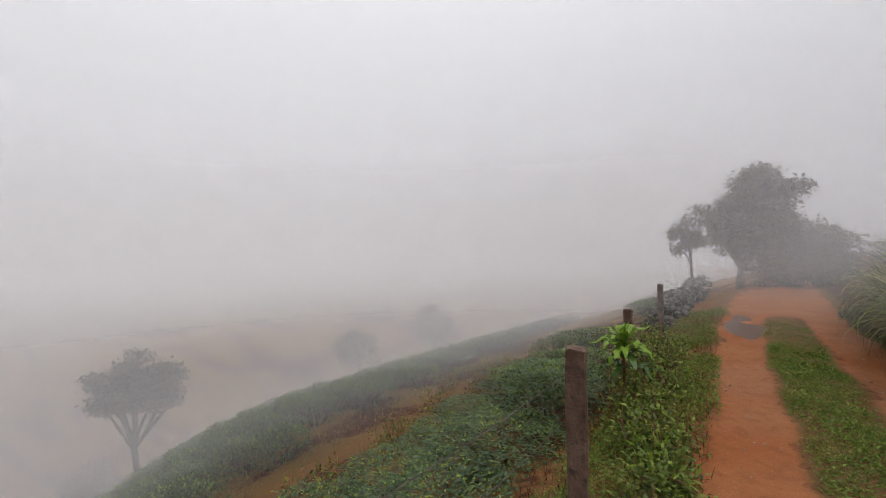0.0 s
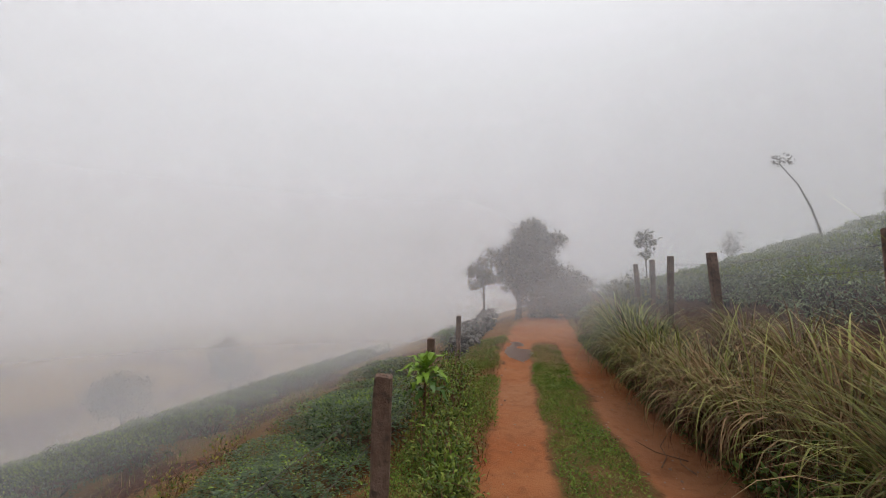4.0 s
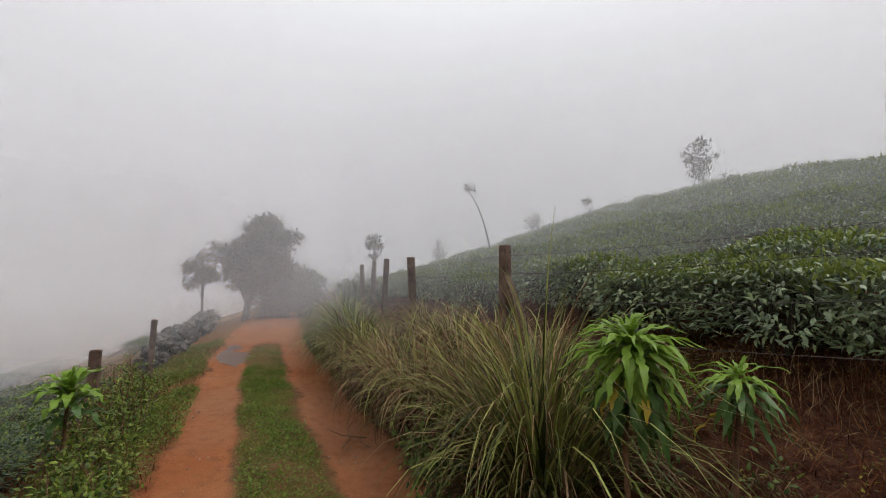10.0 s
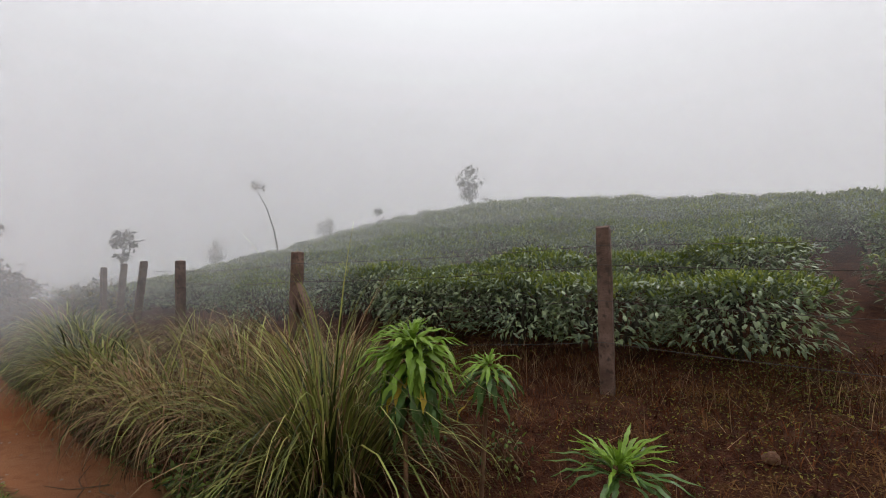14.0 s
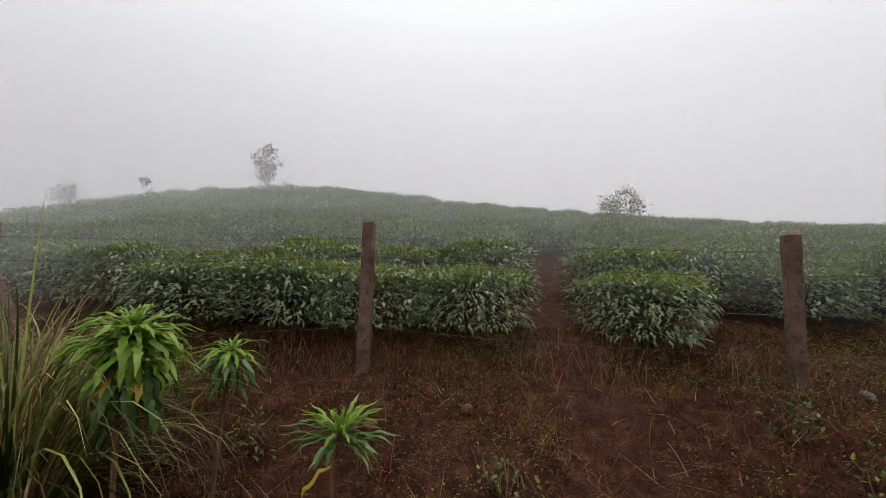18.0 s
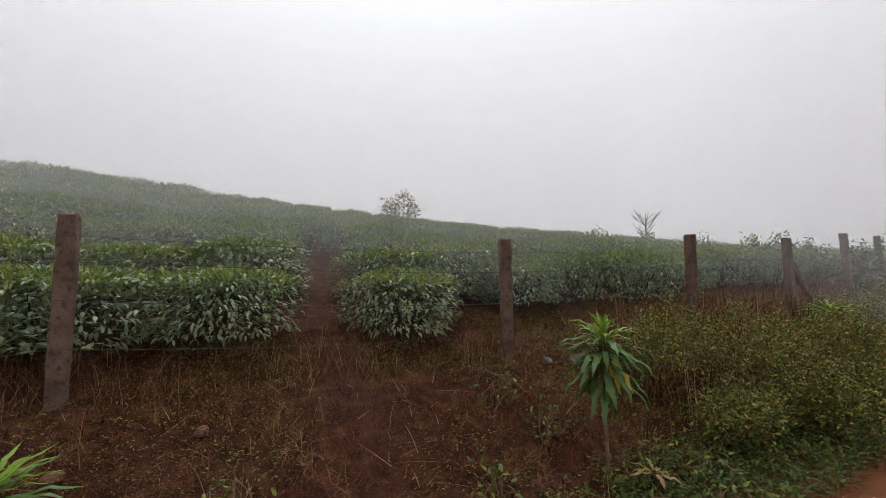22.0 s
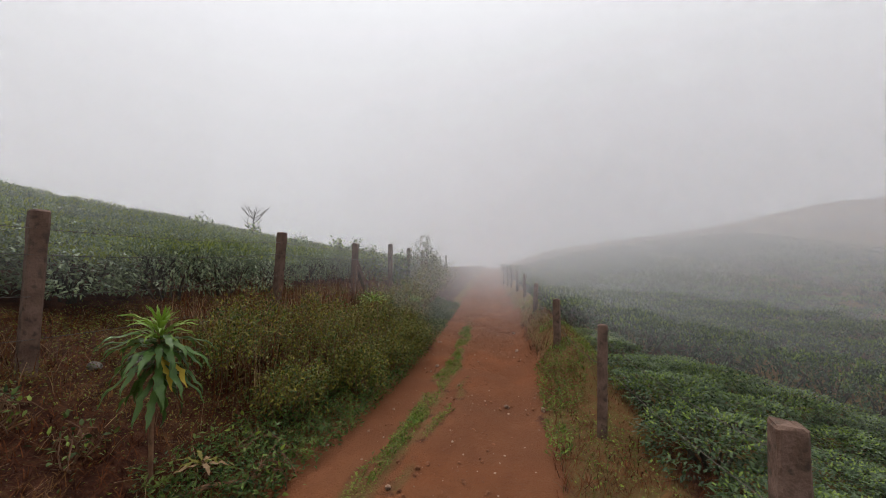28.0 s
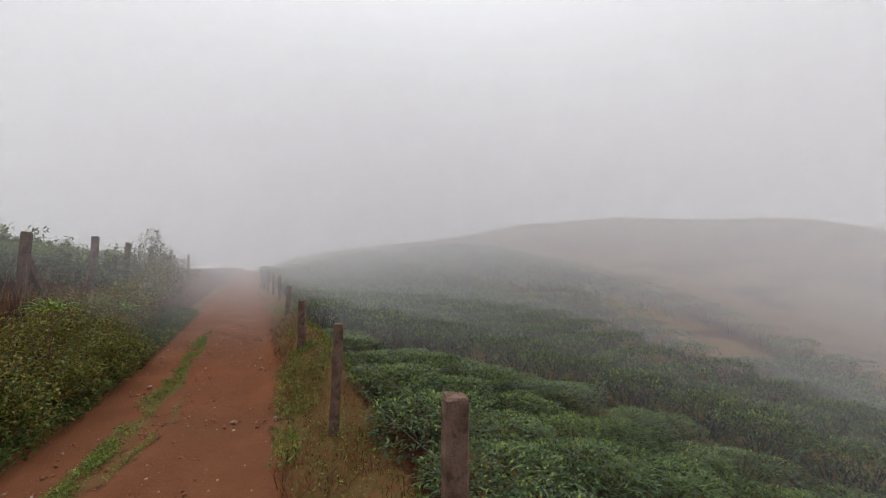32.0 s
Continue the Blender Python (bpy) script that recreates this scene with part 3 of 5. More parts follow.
for row in range(16):
    x = -38.0
    while x < 34:
        x += 1.02 + g.normal(0, 0.05)
        y = float(fence_s(x)) - 0.92 - row * 1.05 + 0.1 * math.sin(x * 0.8 + row * 2) + g.normal(0, 0.06)
        if value_noise(np.array(x), np.array(y), 0.16, 31) > 0.7 and row > 1:
            continue
        if (row in (2, 3, 4, 5) and x < -0.5) or (x < 0 and row == 6 and g.uniform() < 0.4) or (x > 3 and row == 9):
            continue
        if row in (0, 1) and x < -7.5 - row and g.uniform() < 0.55:
            continue
        if x > -30 and math.hypot(x, y) < 42:
            (TEA_S if math.hypot(x, y) < 9.2 else TEA_FAR).append((x, y))

TEA_LABEL = "clipped tea bush with dark glossy leaves and pale young shoots"
proto_near = [make_tea(s, 3500, True, TEA_LABEL, 1.0, 0.55) for s in (1, 2, 3, 4)] + [make_tea(s, 3600, True, TEA_LABEL.replace("dark glossy", "small dark"), 0.84, 0.34, M_TEAFINE) for s in (5, 6, 7)]
used = set()
for n, (x, y) in enumerate(TEA_N + TEA_S):
    pick = n % 4 if n < len(TEA_N) else 4 + n % 3
    low = 1.0 if x > 0.5 or y > 0 else 0.62 if y > float(fence_s(x)) - 3.2 else 0.8
    slim = 1.0 if y > 0 else 0.94
    m = pose(*on_land(x, y, -0.03), 0, 0, float(g.uniform(0, 360))) @ Matrix.Diagonal((slim * float(g.uniform(0.9, 1.14)), slim * float(g.uniform(0.9, 1.14)), low * float(g.uniform(0.74, 1.12)), 1))
    if pick not in used:
        used.add(pick)
        proto_near[pick].matrix_basis = m
    else:
        copy_thing(proto_near[pick], m)

mid_src = [tea_mesh(s, 1700, False) for s in (14, 15, 16)]
far_src = [tea_mesh(s, 700, False, grow=1.3) for s in (11, 12, 13)]
fars_src = [tea_mesh(s, 1000, False, 1.15, 0.34) for s in (31, 32, 33)]
core_src = [tea_core(s) for s in (11, 12, 13)]
fv, ff, fi, k = [], [], [], 0
cv = []
for n, (x, y) in enumerate(TEA_FAR):
    v, f, mi = (fars_src if y < float(road_y(x)) else mid_src if math.hypot(x, y) < 13 else far_src)[n % 3]
    a = g.uniform(0, 6.28)
    c, s = math.cos(a), math.sin(a)
    low = 1.0 if x > 0.5 or y > float(fence_s(x)) else 0.62 if y > float(fence_s(x)) - 3.2 else 0.8
    rot = np.diag([1.0, 1.0, low * (g.uniform(0.96, 1.03) if math.hypot(x, y) > 9 else g.uniform(0.84, 1.08))]) @ np.array([[c, -s, 0], [s, c, 0], [0, 0, 1]])
    at = np.array(on_land(x, y, -0.03))
    far_off = math.hypot(x, y) > 17
    if far_off:
        keep = len(f) // 4 * 2
        v, f, mi = v[: keep * 2], f[:keep], mi[:keep]
    fv.append(v @ rot.T + at)
    ff.append(f + k)
    fi.append(np.where(mi == 0, 2, 3) if y < float(road_y(x)) else mi)
    k += len(v)
    cv.append((core_src[n % 3][0] @ rot.T + at, core_src[n % 3][1]))
field = thing("tea_field", "rows of clipped dark green tea bushes covering the slopes", "tea field", kind="stuff")
part("foliage", mesh_of("tea_field", np.concatenate(fv), np.concatenate(ff), [M_TEA, M_TEATIP, M_TEAFINE, M_SOFTTIP], np.concatenate(fi)), field)
tagged(part("wood", mesh_of("wood", *join(cv), M_TEACORE), field), kind="stuff")

# ---- fences ----


def post_mesh(seed, height, thick=0.115):
    """A square cast post with worn arrises and a rounded, chipped head."""
    g = np.random.default_rng(seed)
    levels = np.linspace(-0.25, height, 12)
    prof = np.array([(-1, -0.78), (-0.78, -1), (0.78, -1), (1, -0.78), (1, 0.78), (0.78, 1), (-0.78, 1), (-1, 0.78)]) * thick / 2
    v = []
    for n, z in enumerate(levels):
        s = 1.0 + g.normal(0, 0.012)
        p = prof * s + g.normal(0, 0.0022, (8, 2))
        v.append(np.column_stack([p, np.full(8, z)]))
    v.append(np.column_stack([prof * 0.86 + g.normal(0, 0.003, (8, 2)), np.full(8, height + 0.012) + g.normal(0, 0.004, 8)]))
    v.append(np.column_stack([prof * 0.3, np.full(8, height + 0.016) + g.normal(0, 0.003, 8)]))
    v = np.concatenate(v)
    rows = len(levels) + 1
    i, j = np.meshgrid(np.arange(rows), np.arange(8), indexing="ij")
    n = (j + 1) % 8
    f = np.stack([i * 8 + j, i * 8 + n, (i + 1) * 8 + n, (i + 1) * 8 + j], -1).reshape(-1, 4)
    cap = np.arange(8)[None] + rows * 8
    return mesh_of("post", v, [f, cap], M_POST)


def wire_mesh(points, sag, seed):
    """Two twisted strands hung from post to post."""
    pts = []
    for a, b in zip(points, points[1:]):
        t = np.linspace(0, 1, 9)[:-1, None]
        p = np.array(a) * (1 - t) + np.array(b) * t
        p[:, 2] -= sag * 4 * (t * (1 - t))[:, 0]
        pts.append(p)
    pts = np.concatenate([*pts, np.array(points[-1])[None]])
    return tube(pts, 0.0028, 4), pts


def barb_mesh(pts, seed):
    g = np.random.default_rng(seed)
    out = []
    seg = np.linalg.norm(np.diff(pts, axis=0), axis=1)
    at = np.arange(0.1, seg.sum(), 0.14)
    cum = np.concatenate([[0], np.cumsum(seg)])
    for s in at:
        k = min(np.searchsorted(cum, s) - 1, len(seg) - 1)
        p = pts[k] + (pts[k + 1] - pts[k]) * (s - cum[k]) / seg[k]
        for _ in range(2):
            d = unit(g.normal(size=3)) * 0.018
            out.append(tube([p - d, p + d], [0.0018, 0.0012], 3))
    return join(out)


def fence(name_label, posts, heights, wires, sag, seed, braces=()):
    """posts: places; heights above ground; wires: distances below each head."""
    fen = thing("barbed_wire_fence", name_label, "fence")
    g = np.random.default_rng(seed)
    heads = []
    for n, (x, y) in enumerate(posts):
        z = float(land(x, y))
        h = heights[n]
        lean = pose(0, 0, 0, float(g.normal(0, 1.2)), float(g.normal(0, 1.2)), float(g.uniform(-15, 15)))
        part("post", post_mesh(seed * 50 + n, h, 0.115 if seed == 3 or abs(x) < 3.5 else 0.092), fen, "", pose(x, y, z) @ lean)
        heads.append(np.array((x, y, z + h)))
    for n, w in enumerate(wires):
        line = [p + np.array([0, -0.062, -w - g.uniform(0, 0.04)]) for p in heads]
        (v, f), pts = wire_mesh(line, sag * g.uniform(0.6, 1.5), seed + n)
        strand = part("wire", mesh_of("wire", v, f, M_WIRE), fen, "thin rusty wire strand")
        v, f = barb_mesh(pts[np.linalg.norm(pts[:, :2], axis=1) < 13], seed + n)
        tagged(part("barb", mesh_of("barb", v, f, M_WIRE), strand), kind="stuff")
    for n, along in braces:
        x, y = posts[n]
        z = float(land(x, y))
        top = np.array((x, y, z + heights[n] * 0.72))
        foot = np.array((x + along[0], y + along[1], float(land(x + along[0], y + along[1])) - 0.1))
        d = Vector(foot - top)
        me = post_mesh(seed * 50 + 40 + n, d.length - 0.25, 0.1)
        part("brace", me, fen, "slanting concrete brace", Matrix.Translation(Vector(top)) @ d.to_track_quat("Z", "Y").to_matrix().to_4x4() @ Matrix.Translation((0, 0, 0.25)))
    return fen


POSTS_N = [(-13.7, 4.15), (-12.0, 3.9)] + FENCE_N[4:]
TOPS_N = [2.2, 2.22, 2.2, 2.05, 2.02, 2.13, 2.01, 2.16, 2.22, 2.42, 2.5, 2.6, 2.7, 2.85]
fence("barbed wire strung on weathered concrete posts below the tea slope", POSTS_N, [t - float(land(*p)) for p, t in zip(POSTS_N, TOPS_N)], (0.12, 0.3, 0.62, 0.95), 0.03, 3,
      [(4, (0.5, 0.1)), (8, (0.62, -0.12))])
TOPS_SW, TOPS_SE = [0.86, 0.79, 0.93, 0.95], [0.99, 1.11, 1.25, 1.41, 1.66, 1.8, 1.95, 2.05, 2.15]
WEST_S = FENCE_S[:3] + [(-0.45, -1.3)]
fence("barbed wire on short concrete posts above the valley, west stretch", WEST_S, [t - float(land(*p)) for p, t in zip(WEST_S, TOPS_SW)], (0.12, 0.4), 0.05, 4)
fence("barbed wire on short concrete posts above the valley, east stretch", FENCE_S[3:], [t - float(land(*p)) for p, t in zip(FENCE_S[3:], TOPS_SE)], (0.12, 0.4), 0.05, 5)

# ---- trees ----


def limb_path(a, b, bend, g, n=6):
    t = np.linspace(0, 1, n)[:, None]
    a, b = np.array(a, float), np.array(b, float)
    wob = g.normal(0, bend, 3) * np.array([1, 1, 0.4])
    return a * (1 - t) + b * t + wob * np.sin(t * np.pi) + np.cumsum(g.normal(0, bend * 0.12, (n, 3)), 0) * (t > 0)


def tree(label, at, height, crowns, clumps, per, leaf, mat, seed, trunk=0.12, fork=0.35, lean=(0, 0), spread_=0.28, category="tree", lobes=0):
    """crowns: (dx, dy, z, rx, rz) masses of foliage in metres from the foot. Trunk, limbs up into each mass, twigs to the clumps."""
    g = np.random.default_rng(seed)
    tr_ = thing("tree", label, category, at)
    top = np.array([lean[0], lean[1], height * fork])
    path = limb_path((0, 0, -0.15), top, 0.05 * height * 0.3, g)
    part("trunk", mesh_of("trunk", *tube(path, np.linspace(trunk, trunk * 0.65, 6), 8), M_BARK, smooth=True), tr_)
    lo, ld, ln = [], [], []
    boughs = []
    for c in crowns:
        end = np.array([c[0], c[1], c[2] - c[4] * 0.3])
        lp = limb_path(path[-2], end, 0.08 * c[3], g)
        part("limb", mesh_of("limb", *tube(lp, np.linspace(trunk * 0.6, trunk * 0.18, 6), 6), M_BARK, smooth=True), tr_)
        if not lobes:
            boughs.append((c, end))
        # a mass may break up into smaller rounded boughs round its outside
        for q in unit(g.normal(size=(lobes, 3)) + np.array([0, 0, 0.25])):
            s = g.uniform(0.3, 0.52)
            boughs.append(((c[0] + q[0] * c[3] * (1.02 - s), c[1] + q[1] * c[3] * (1.02 - s), c[2] + q[2] * c[4] * (1.02 - s), c[3] * s, c[4] * s * 0.85), end))
    sizes = np.array([c[3] ** 2 * c[4] for c, _ in boughs])
    share = np.maximum(1, np.round(clumps * sizes / sizes.sum())).astype(int)
    tw = []
    for (c, end), k in zip(boughs, share):
        mid = np.array([c[0], c[1], c[2]])
        d = unit(g.normal(size=(k, 3)))
        p = mid + d * (g.uniform(0.25, 1, (k, 1)) ** 0.45) * np.array([c[3], c[3], c[4]]) * g.uniform(0.8, 1.12, (k, 1))
        for q in p[:: max(1, k // (26 if not lobes else 4))]:
            tw.append(tube(limb_path(end + (q - end) * 0.1, q, 0.06, g, 4), np.linspace(trunk * 0.14, 0.006, 4), 4))
        n = k * per
        o = np.repeat(p, per, 0) + g.normal(0, spread_, (n, 3)) * np.array([1, 1, 0.75])
        lo.append(o)
        ld.append(unit(o - mid) * 0.5 + g.normal(0, 0.7, (n, 3)) + np.array([0, 0, -0.2]))
        ln.append(np.array([0, 0, 1.0]) + g.normal(0, 0.6, (n, 3)))
    tagged(part("twigs", mesh_of("twigs", *join(tw), M_BARK), tr_), kind="stuff")
    o, d, n = np.concatenate(lo), np.concatenate(ld), np.concatenate(ln)
    s = leaf * g.uniform(0.7, 1.3, len(o))
    v, f = leaves(o, d, n, s, s * 0.5, 0.15, 0.1, False)
    tagged(part("crown", mesh_of("crown", v, f, mat), tr_), kind="stuff")
    return tr_


fz = float(land(-18.2, -0.68))
tree("slender leafy tree in mist at the end of a stone wall", (-18.2, -0.68, fz), 3.2, [(0.0, -0.1, 2.05 - fz, 0.5, 0.5), (0.0, 0.15, 1.7 - fz, 0.5, 0.42), (0.0, -0.2, 1.55 - fz, 0.42, 0.25), (0.0, 0.0, 2.45 - fz, 0.25, 0.22)], 110, 16, 0.13, M_TREELEAF, 1, 0.06, 0.5, (0.0, 0.05), 0.09, lobes=5)
fz = float(land(-20.7, 0.95))
tree("broad spreading tree, grey in the mist beside the track", (-20.7, 0.95, fz), 4.8, [(0.0, 0.6, 3.75 - fz, 1.2, 0.95), (0.0, 1.5, 3.6 - fz, 0.85, 0.65), (0.0, 0.7, 4.3 - fz, 0.5, 0.42), (0.2, -0.9, 2.75 - fz, 0.85, 0.75), (0.1, -0.5, 2.0 - fz, 0.8, 0.6), (0.1, 0.6, 2.5 - fz, 1.25, 0.9), (0.2, 0.2, 1.5 - fz, 0.9, 0.5), (0.1, 1.1, 1.0 - fz, 0.9, 0.55), (0.1, -0.15, 3.1 - fz, 0.85, 0.7), (0.2, -0.1, 2.2 - fz, 0.9, 0.6)], 420, 17, 0.19, M_TREELEAF, 2, 0.17, 0.2, (0, 0.1), 0.15, lobes=9)
fz = float(land(-21.6, 2.9))
tree("dense round dark tree at the bend of the track", (-21.6, 2.9, fz), 3.2, [(0, 0.0, 1.75 - fz, 1.35, 1.15), (0.2, 0.8, 1.35 - fz, 0.9, 0.95), (0.1, -0.9, 1.3 - fz, 0.9, 0.95), (0, 0.2, 0.75 - fz, 1.45, 0.7), (0, -0.3, 0.4 - fz, 1.5, 0.4), (0, 0.9, 0.45 - fz, 1.2, 0.4)], 360, 20, 0.19, M_DARKLEAF, 3, 0.13, 0.2, (0, 0), 0.17, lobes=10)
tree("lone spreading tree standing down the valley slope", (-8.65, -20.9, float(land(-8.65, -20.9)) - 1.0), 7.4, [(0.75, -0.3, 6.3, 0.95, 0.7), (-0.85, 0.4, 6.0, 1.05, 0.8), (0.1, 0, 6.75, 0.95, 0.65), (-1.25, 0.5, 5.2, 0.55, 0.5), (1.0, -0.4, 5.5, 0.65, 0.5), (-0.5, 0.2, 5.3, 0.85, 0.7), (0.6, -0.2, 5.2, 0.85, 0.6), (0, 0, 6.0, 1.2, 0.8)], 300, 22, 0.19, M_DARKLEAF, 4, 0.16, 0.55, (0.15, 0), 0.17, lobes=6)
tree("small valley tree almost lost in mist", (-9.3, -29.0, float(land(-9.3, -29.0)) - 0.1), 4.8, [(0, 0, 3.6, 1.2, 1.1), (0.7, 0, 2.8, 0.8, 0.7)], 80, 24, 0.16, M_DARKLEAF, 5, 0.12, 0.4, (0, 0), 0.25)
tree("rounded valley tree seen dimly through mist", (-28.0, -27.0, float(land(-28.0, -27.0))), 4.2, [(0, 0, float(-6.7 - land(-28.0, -27.0)), 2.0, 1.7)], 120, 26, 0.2, M_DARKLEAF, 6, 0.2, 0.5, (0, 0), 0.3)
tree("tall valley tree seen dimly through mist", (-40.7, -27.1, float(land(-40.7, -27.1))), 6, [(0, 0, float(-6.3 - land(-40.7, -27.1)), 2.4, 2.0), (1.0, 0.5, float(-7.5 - land(-40.7, -27.1)), 2.0, 1.0)], 120, 26, 0.24, M_DARKLEAF, 7, 0.2, 0.5, (0, 0), 0.35)
tree("young tree standing among tea on the hill crest", (-7.3, 12.0, float(land(-7.3, 12.0))), 2.2, [(0, 0, float(5.35 - land(-7.3, 12.0)), 0.36, 0.5), (0.1, 0.05, float(4.85 - land(-7.3, 12.0)), 0.22, 0.22), (0.5, 0.2, float(4.7 - land(-7.3, 12.0)), 0.16, 0.08)], 40, 16, 0.1, M_TREELEAF, 8, 0.03, 0.4, (0.02, 0), 0.1)
tree("small faint tree behind the tea crest", (-13.58, 11.13, float(land(-13.58, 11.13))), 2.0, [(0, 0, float(4.25 - land(-13.58, 11.13)), 0.3, 0.38), (0.1, 0.2, float(3.75 - land(-13.58, 11.13)), 0.4, 0.16)], 30, 16, 0.1, M_TREELEAF, 9, 0.03, 0.4, (0, 0), 0.1)
tree("faint slim tree far behind the crest", (-20.16, 10.27, float(land(-20.16, 10.27))), 2.2, [(0, 0, float(3.5 - land(-20.16, 10.27)), 0.28, 0.5)], 24, 16, 0.12, M_TREELEAF, 10, 0.04, 0.4, (0, 0), 0.12)
tree("bent young silver-leaved sapling above tea rows", (-9.0, 9.4, float(land(-9.0, 9.4))), 1.5, [(-0.03, -0.02, float(4.08 - land(-9.0, 9.4)), 0.09, 0.05), (-0.1, -0.08, float(4.0 - land(-9.0, 9.4)), 0.05, 0.04), (0.02, 0, float(3.75 - land(-9.0, 9.4)), 0.07, 0.05)], 12, 8, 0.075, M_DARKLEAF, 11, 0.016, 0.7, (0.02, 0.02), 0.05, "sapling")
tree("sapling with whorled drooping leaves beside the fence", (-17.7, 5.75, float(land(-17.7, 5.75))), 2.4, [(0.05, 0, float(3.6 - land(-17.7, 5.75)), 0.3, 0.1), (-0.05, 0.05, float(3.3 - land(-17.7, 5.75)), 0.42, 0.1), (0, 0, float(2.8 - land(-17.7, 5.75)), 0.22, 0.12)], 26, 14, 0.16, M_TREELEAF, 12, 0.035, 0.7, (0, 0), 0.08, "sapling")
# the leaning, nearly bare pole of a tree on the crest
pz = float(land(-11.72, 7.82))
leaner = thing("tree", "tall thin leaning tree, bare but for its tip", "tree", (-11.72, 7.82, pz))
g = np.random.default_rng(14)
lp = np.array([(0, 0, 0.0), (-0.02, -0.05, 0.9), (-0.1, -0.17, 1.6), (-0.22, -0.36, 2.3), (-0.36, -0.55, 2.75), (-0.46, -0.66, 3.05)])
lp[:, 2] *= (4.85 - pz) / 3.05
part("trunk", mesh_of("trunk", *tube(lp, [0.035, 0.03, 0.026, 0.02, 0.014, 0.008], 7), M_BARK, smooth=True), leaner)
tipo = lp[-1] + g.normal(0, 0.09, (70, 3)) + np.array([0.1, 0.12, -0.05]) * g.uniform(-0.5, 1.6, (70, 1))
part("crown", mesh_of("crown", *leaves(tipo, g.normal(size=(70, 3)), g.normal(size=(70, 3)), g.uniform(0.06, 0.12, 70), 0.05, rich=False), M_TREELEAF), leaner)
along = lp[1] + (lp[4] - lp[1]) * g.uniform(0, 1, (16, 1)) + g.normal(0, 0.03, (16, 3))
tagged(part("shoot", mesh_of("shoot", *leaves(along, g.normal(size=(16, 3)), g.normal(size=(16, 3)), 0.07, 0.03, rich=False), M_TREELEAF), leaner), kind="stuff")
# the bare sapling above the eastern rows
bz = float(land(9.88, 8.67))
bare = thing("bare_sapling", "leafless grey sapling with forked twigs", "sapling", (9.88, 8.67, bz))
hb = 3.5 - bz
part("trunk", mesh_of("trunk", *tube([(0, 0, 0), (0.02, 0, hb * 0.4), (0, 0.02, hb * 0.7), (0.03, 0, hb)], [0.032, 0.026, 0.018, 0.008], 6), M_BARK), bare)
for n in range(9):
    z0, a, le = hb * g.uniform(0.4, 0.8), 0.7 * n + g.uniform(-0.3, 0.3), g.uniform(0.4, 0.8)
    s = np.array([0.01, 0.01, z0])
    e = s + le * np.array([math.cos(a) * 0.75, math.sin(a) * 0.75, 0.65])
    part("twig", mesh_of("twig", *join([tube(limb_path(s, e, 0.03, g, 4), [0.016, 0.012, 0.01, 0.006], 4), tube(limb_path((s + e) / 2, (s + e) / 2 + np.array([math.cos(a + 1) * 0.22, math.sin(a + 1) * 0.22, 0.2]), 0.02, g, 3), [0.01, 0.008, 0.005], 4)]), M_BARK), bare)

# ---- shrubs ----


def shrub(label, at, radius, height, count, mats, seed, leaf=0.05, group="", open_=0.5, turn=0, category="shrub"):
    """Thin stems from the root, leaves set along them towards the ends."""
    g = np.random.default_rng(seed)
    sh = thing("shrub", label, category, at, turn, group)
    stems, ends = [], []
    k = int(14 + radius * 26)
    for _ in range(k):
        a, r = g.uniform(0, 6.28), radius * math.sqrt(g.uniform(0.02, 1))
        e = np.array([r * math.cos(a), r * math.sin(a), height * (1 - 0.45 * (r / radius) ** 2) * g.uniform(0.72, 1.08)])
        p = limb_path((e[0] * 0.25, e[1] * 0.25, -0.06), e, 0.08, g, 5)
        stems.append(tube(p, np.linspace(0.008, 0.003, 5), 4))
        ends.append(p)
    part("wood", mesh_of("wood", *join(stems), M_TWIG), sh, "thin brown stems")
    ends = np.array(ends)
    s = g.integers(0, k, count)
    t = g.uniform(open_, 1.0, count) ** 0.7 * 3.999
    i = t.astype(int)
    base = ends[s, i] + (ends[s, i + 1] - ends[s, i]) * (t - i)[:, None]
    o = base + g.normal(0, 0.045 + 0.06 * radius, (count, 3))
    d = unit(o - np.array([0, 0, height * 0.3])) * 0.6 + g.normal(0, 0.6, (count, 3))
    n = np.array([0, 0, 1.0]) + g.normal(0, 0.5, (count, 3))
    size = leaf * g.uniform(0.6, 1.3, count)
    v, f = leaves(o, d, n, size, size * 0.45, 0.2, 0.1, True)
    part("foliage", mesh_of("foliage", v, f, mats, np.repeat((g.uniform(0, 1, count) < 0.3).astype(int), 4) if isinstance(mats, list) else None), sh)
    return sh


shrub("rounded wild shrub rising above the tea slope", (3.05, 10.4, float(land(3.05, 10.4)) + 0.5), 0.55, 1.05, 1100, [M_SHRUB, M_TEATIP], 61, 0.07)
shrub("spiky dark shrub on the bank by the fence", (13.3, 4.6, float(land(13.3, 4.6))), 0.6, 2.2, 1900, [M_HERB, M_SHRUB], 62, 0.06)
for n, (x, y, top) in enumerate([(8.7, 9.27, 2.92), (9.68, 8.57, 2.8), (10.6, 7.77, 2.67), (11.44, 6.89, 2.53), (12.08, 6.6, 2.49), (12.58, 6.08, 2.4), (13.28, 5.5, 2.31)]):
    shrub("round unclipped tea bush at the end of a row", on_land(x, y), 0.5, top + 0.14 - float(land(x, y)), 1700, [M_TEA, M_TEATIP], 430 + n, 0.1, "unclipped tea bushes", 0.12, category="bush")
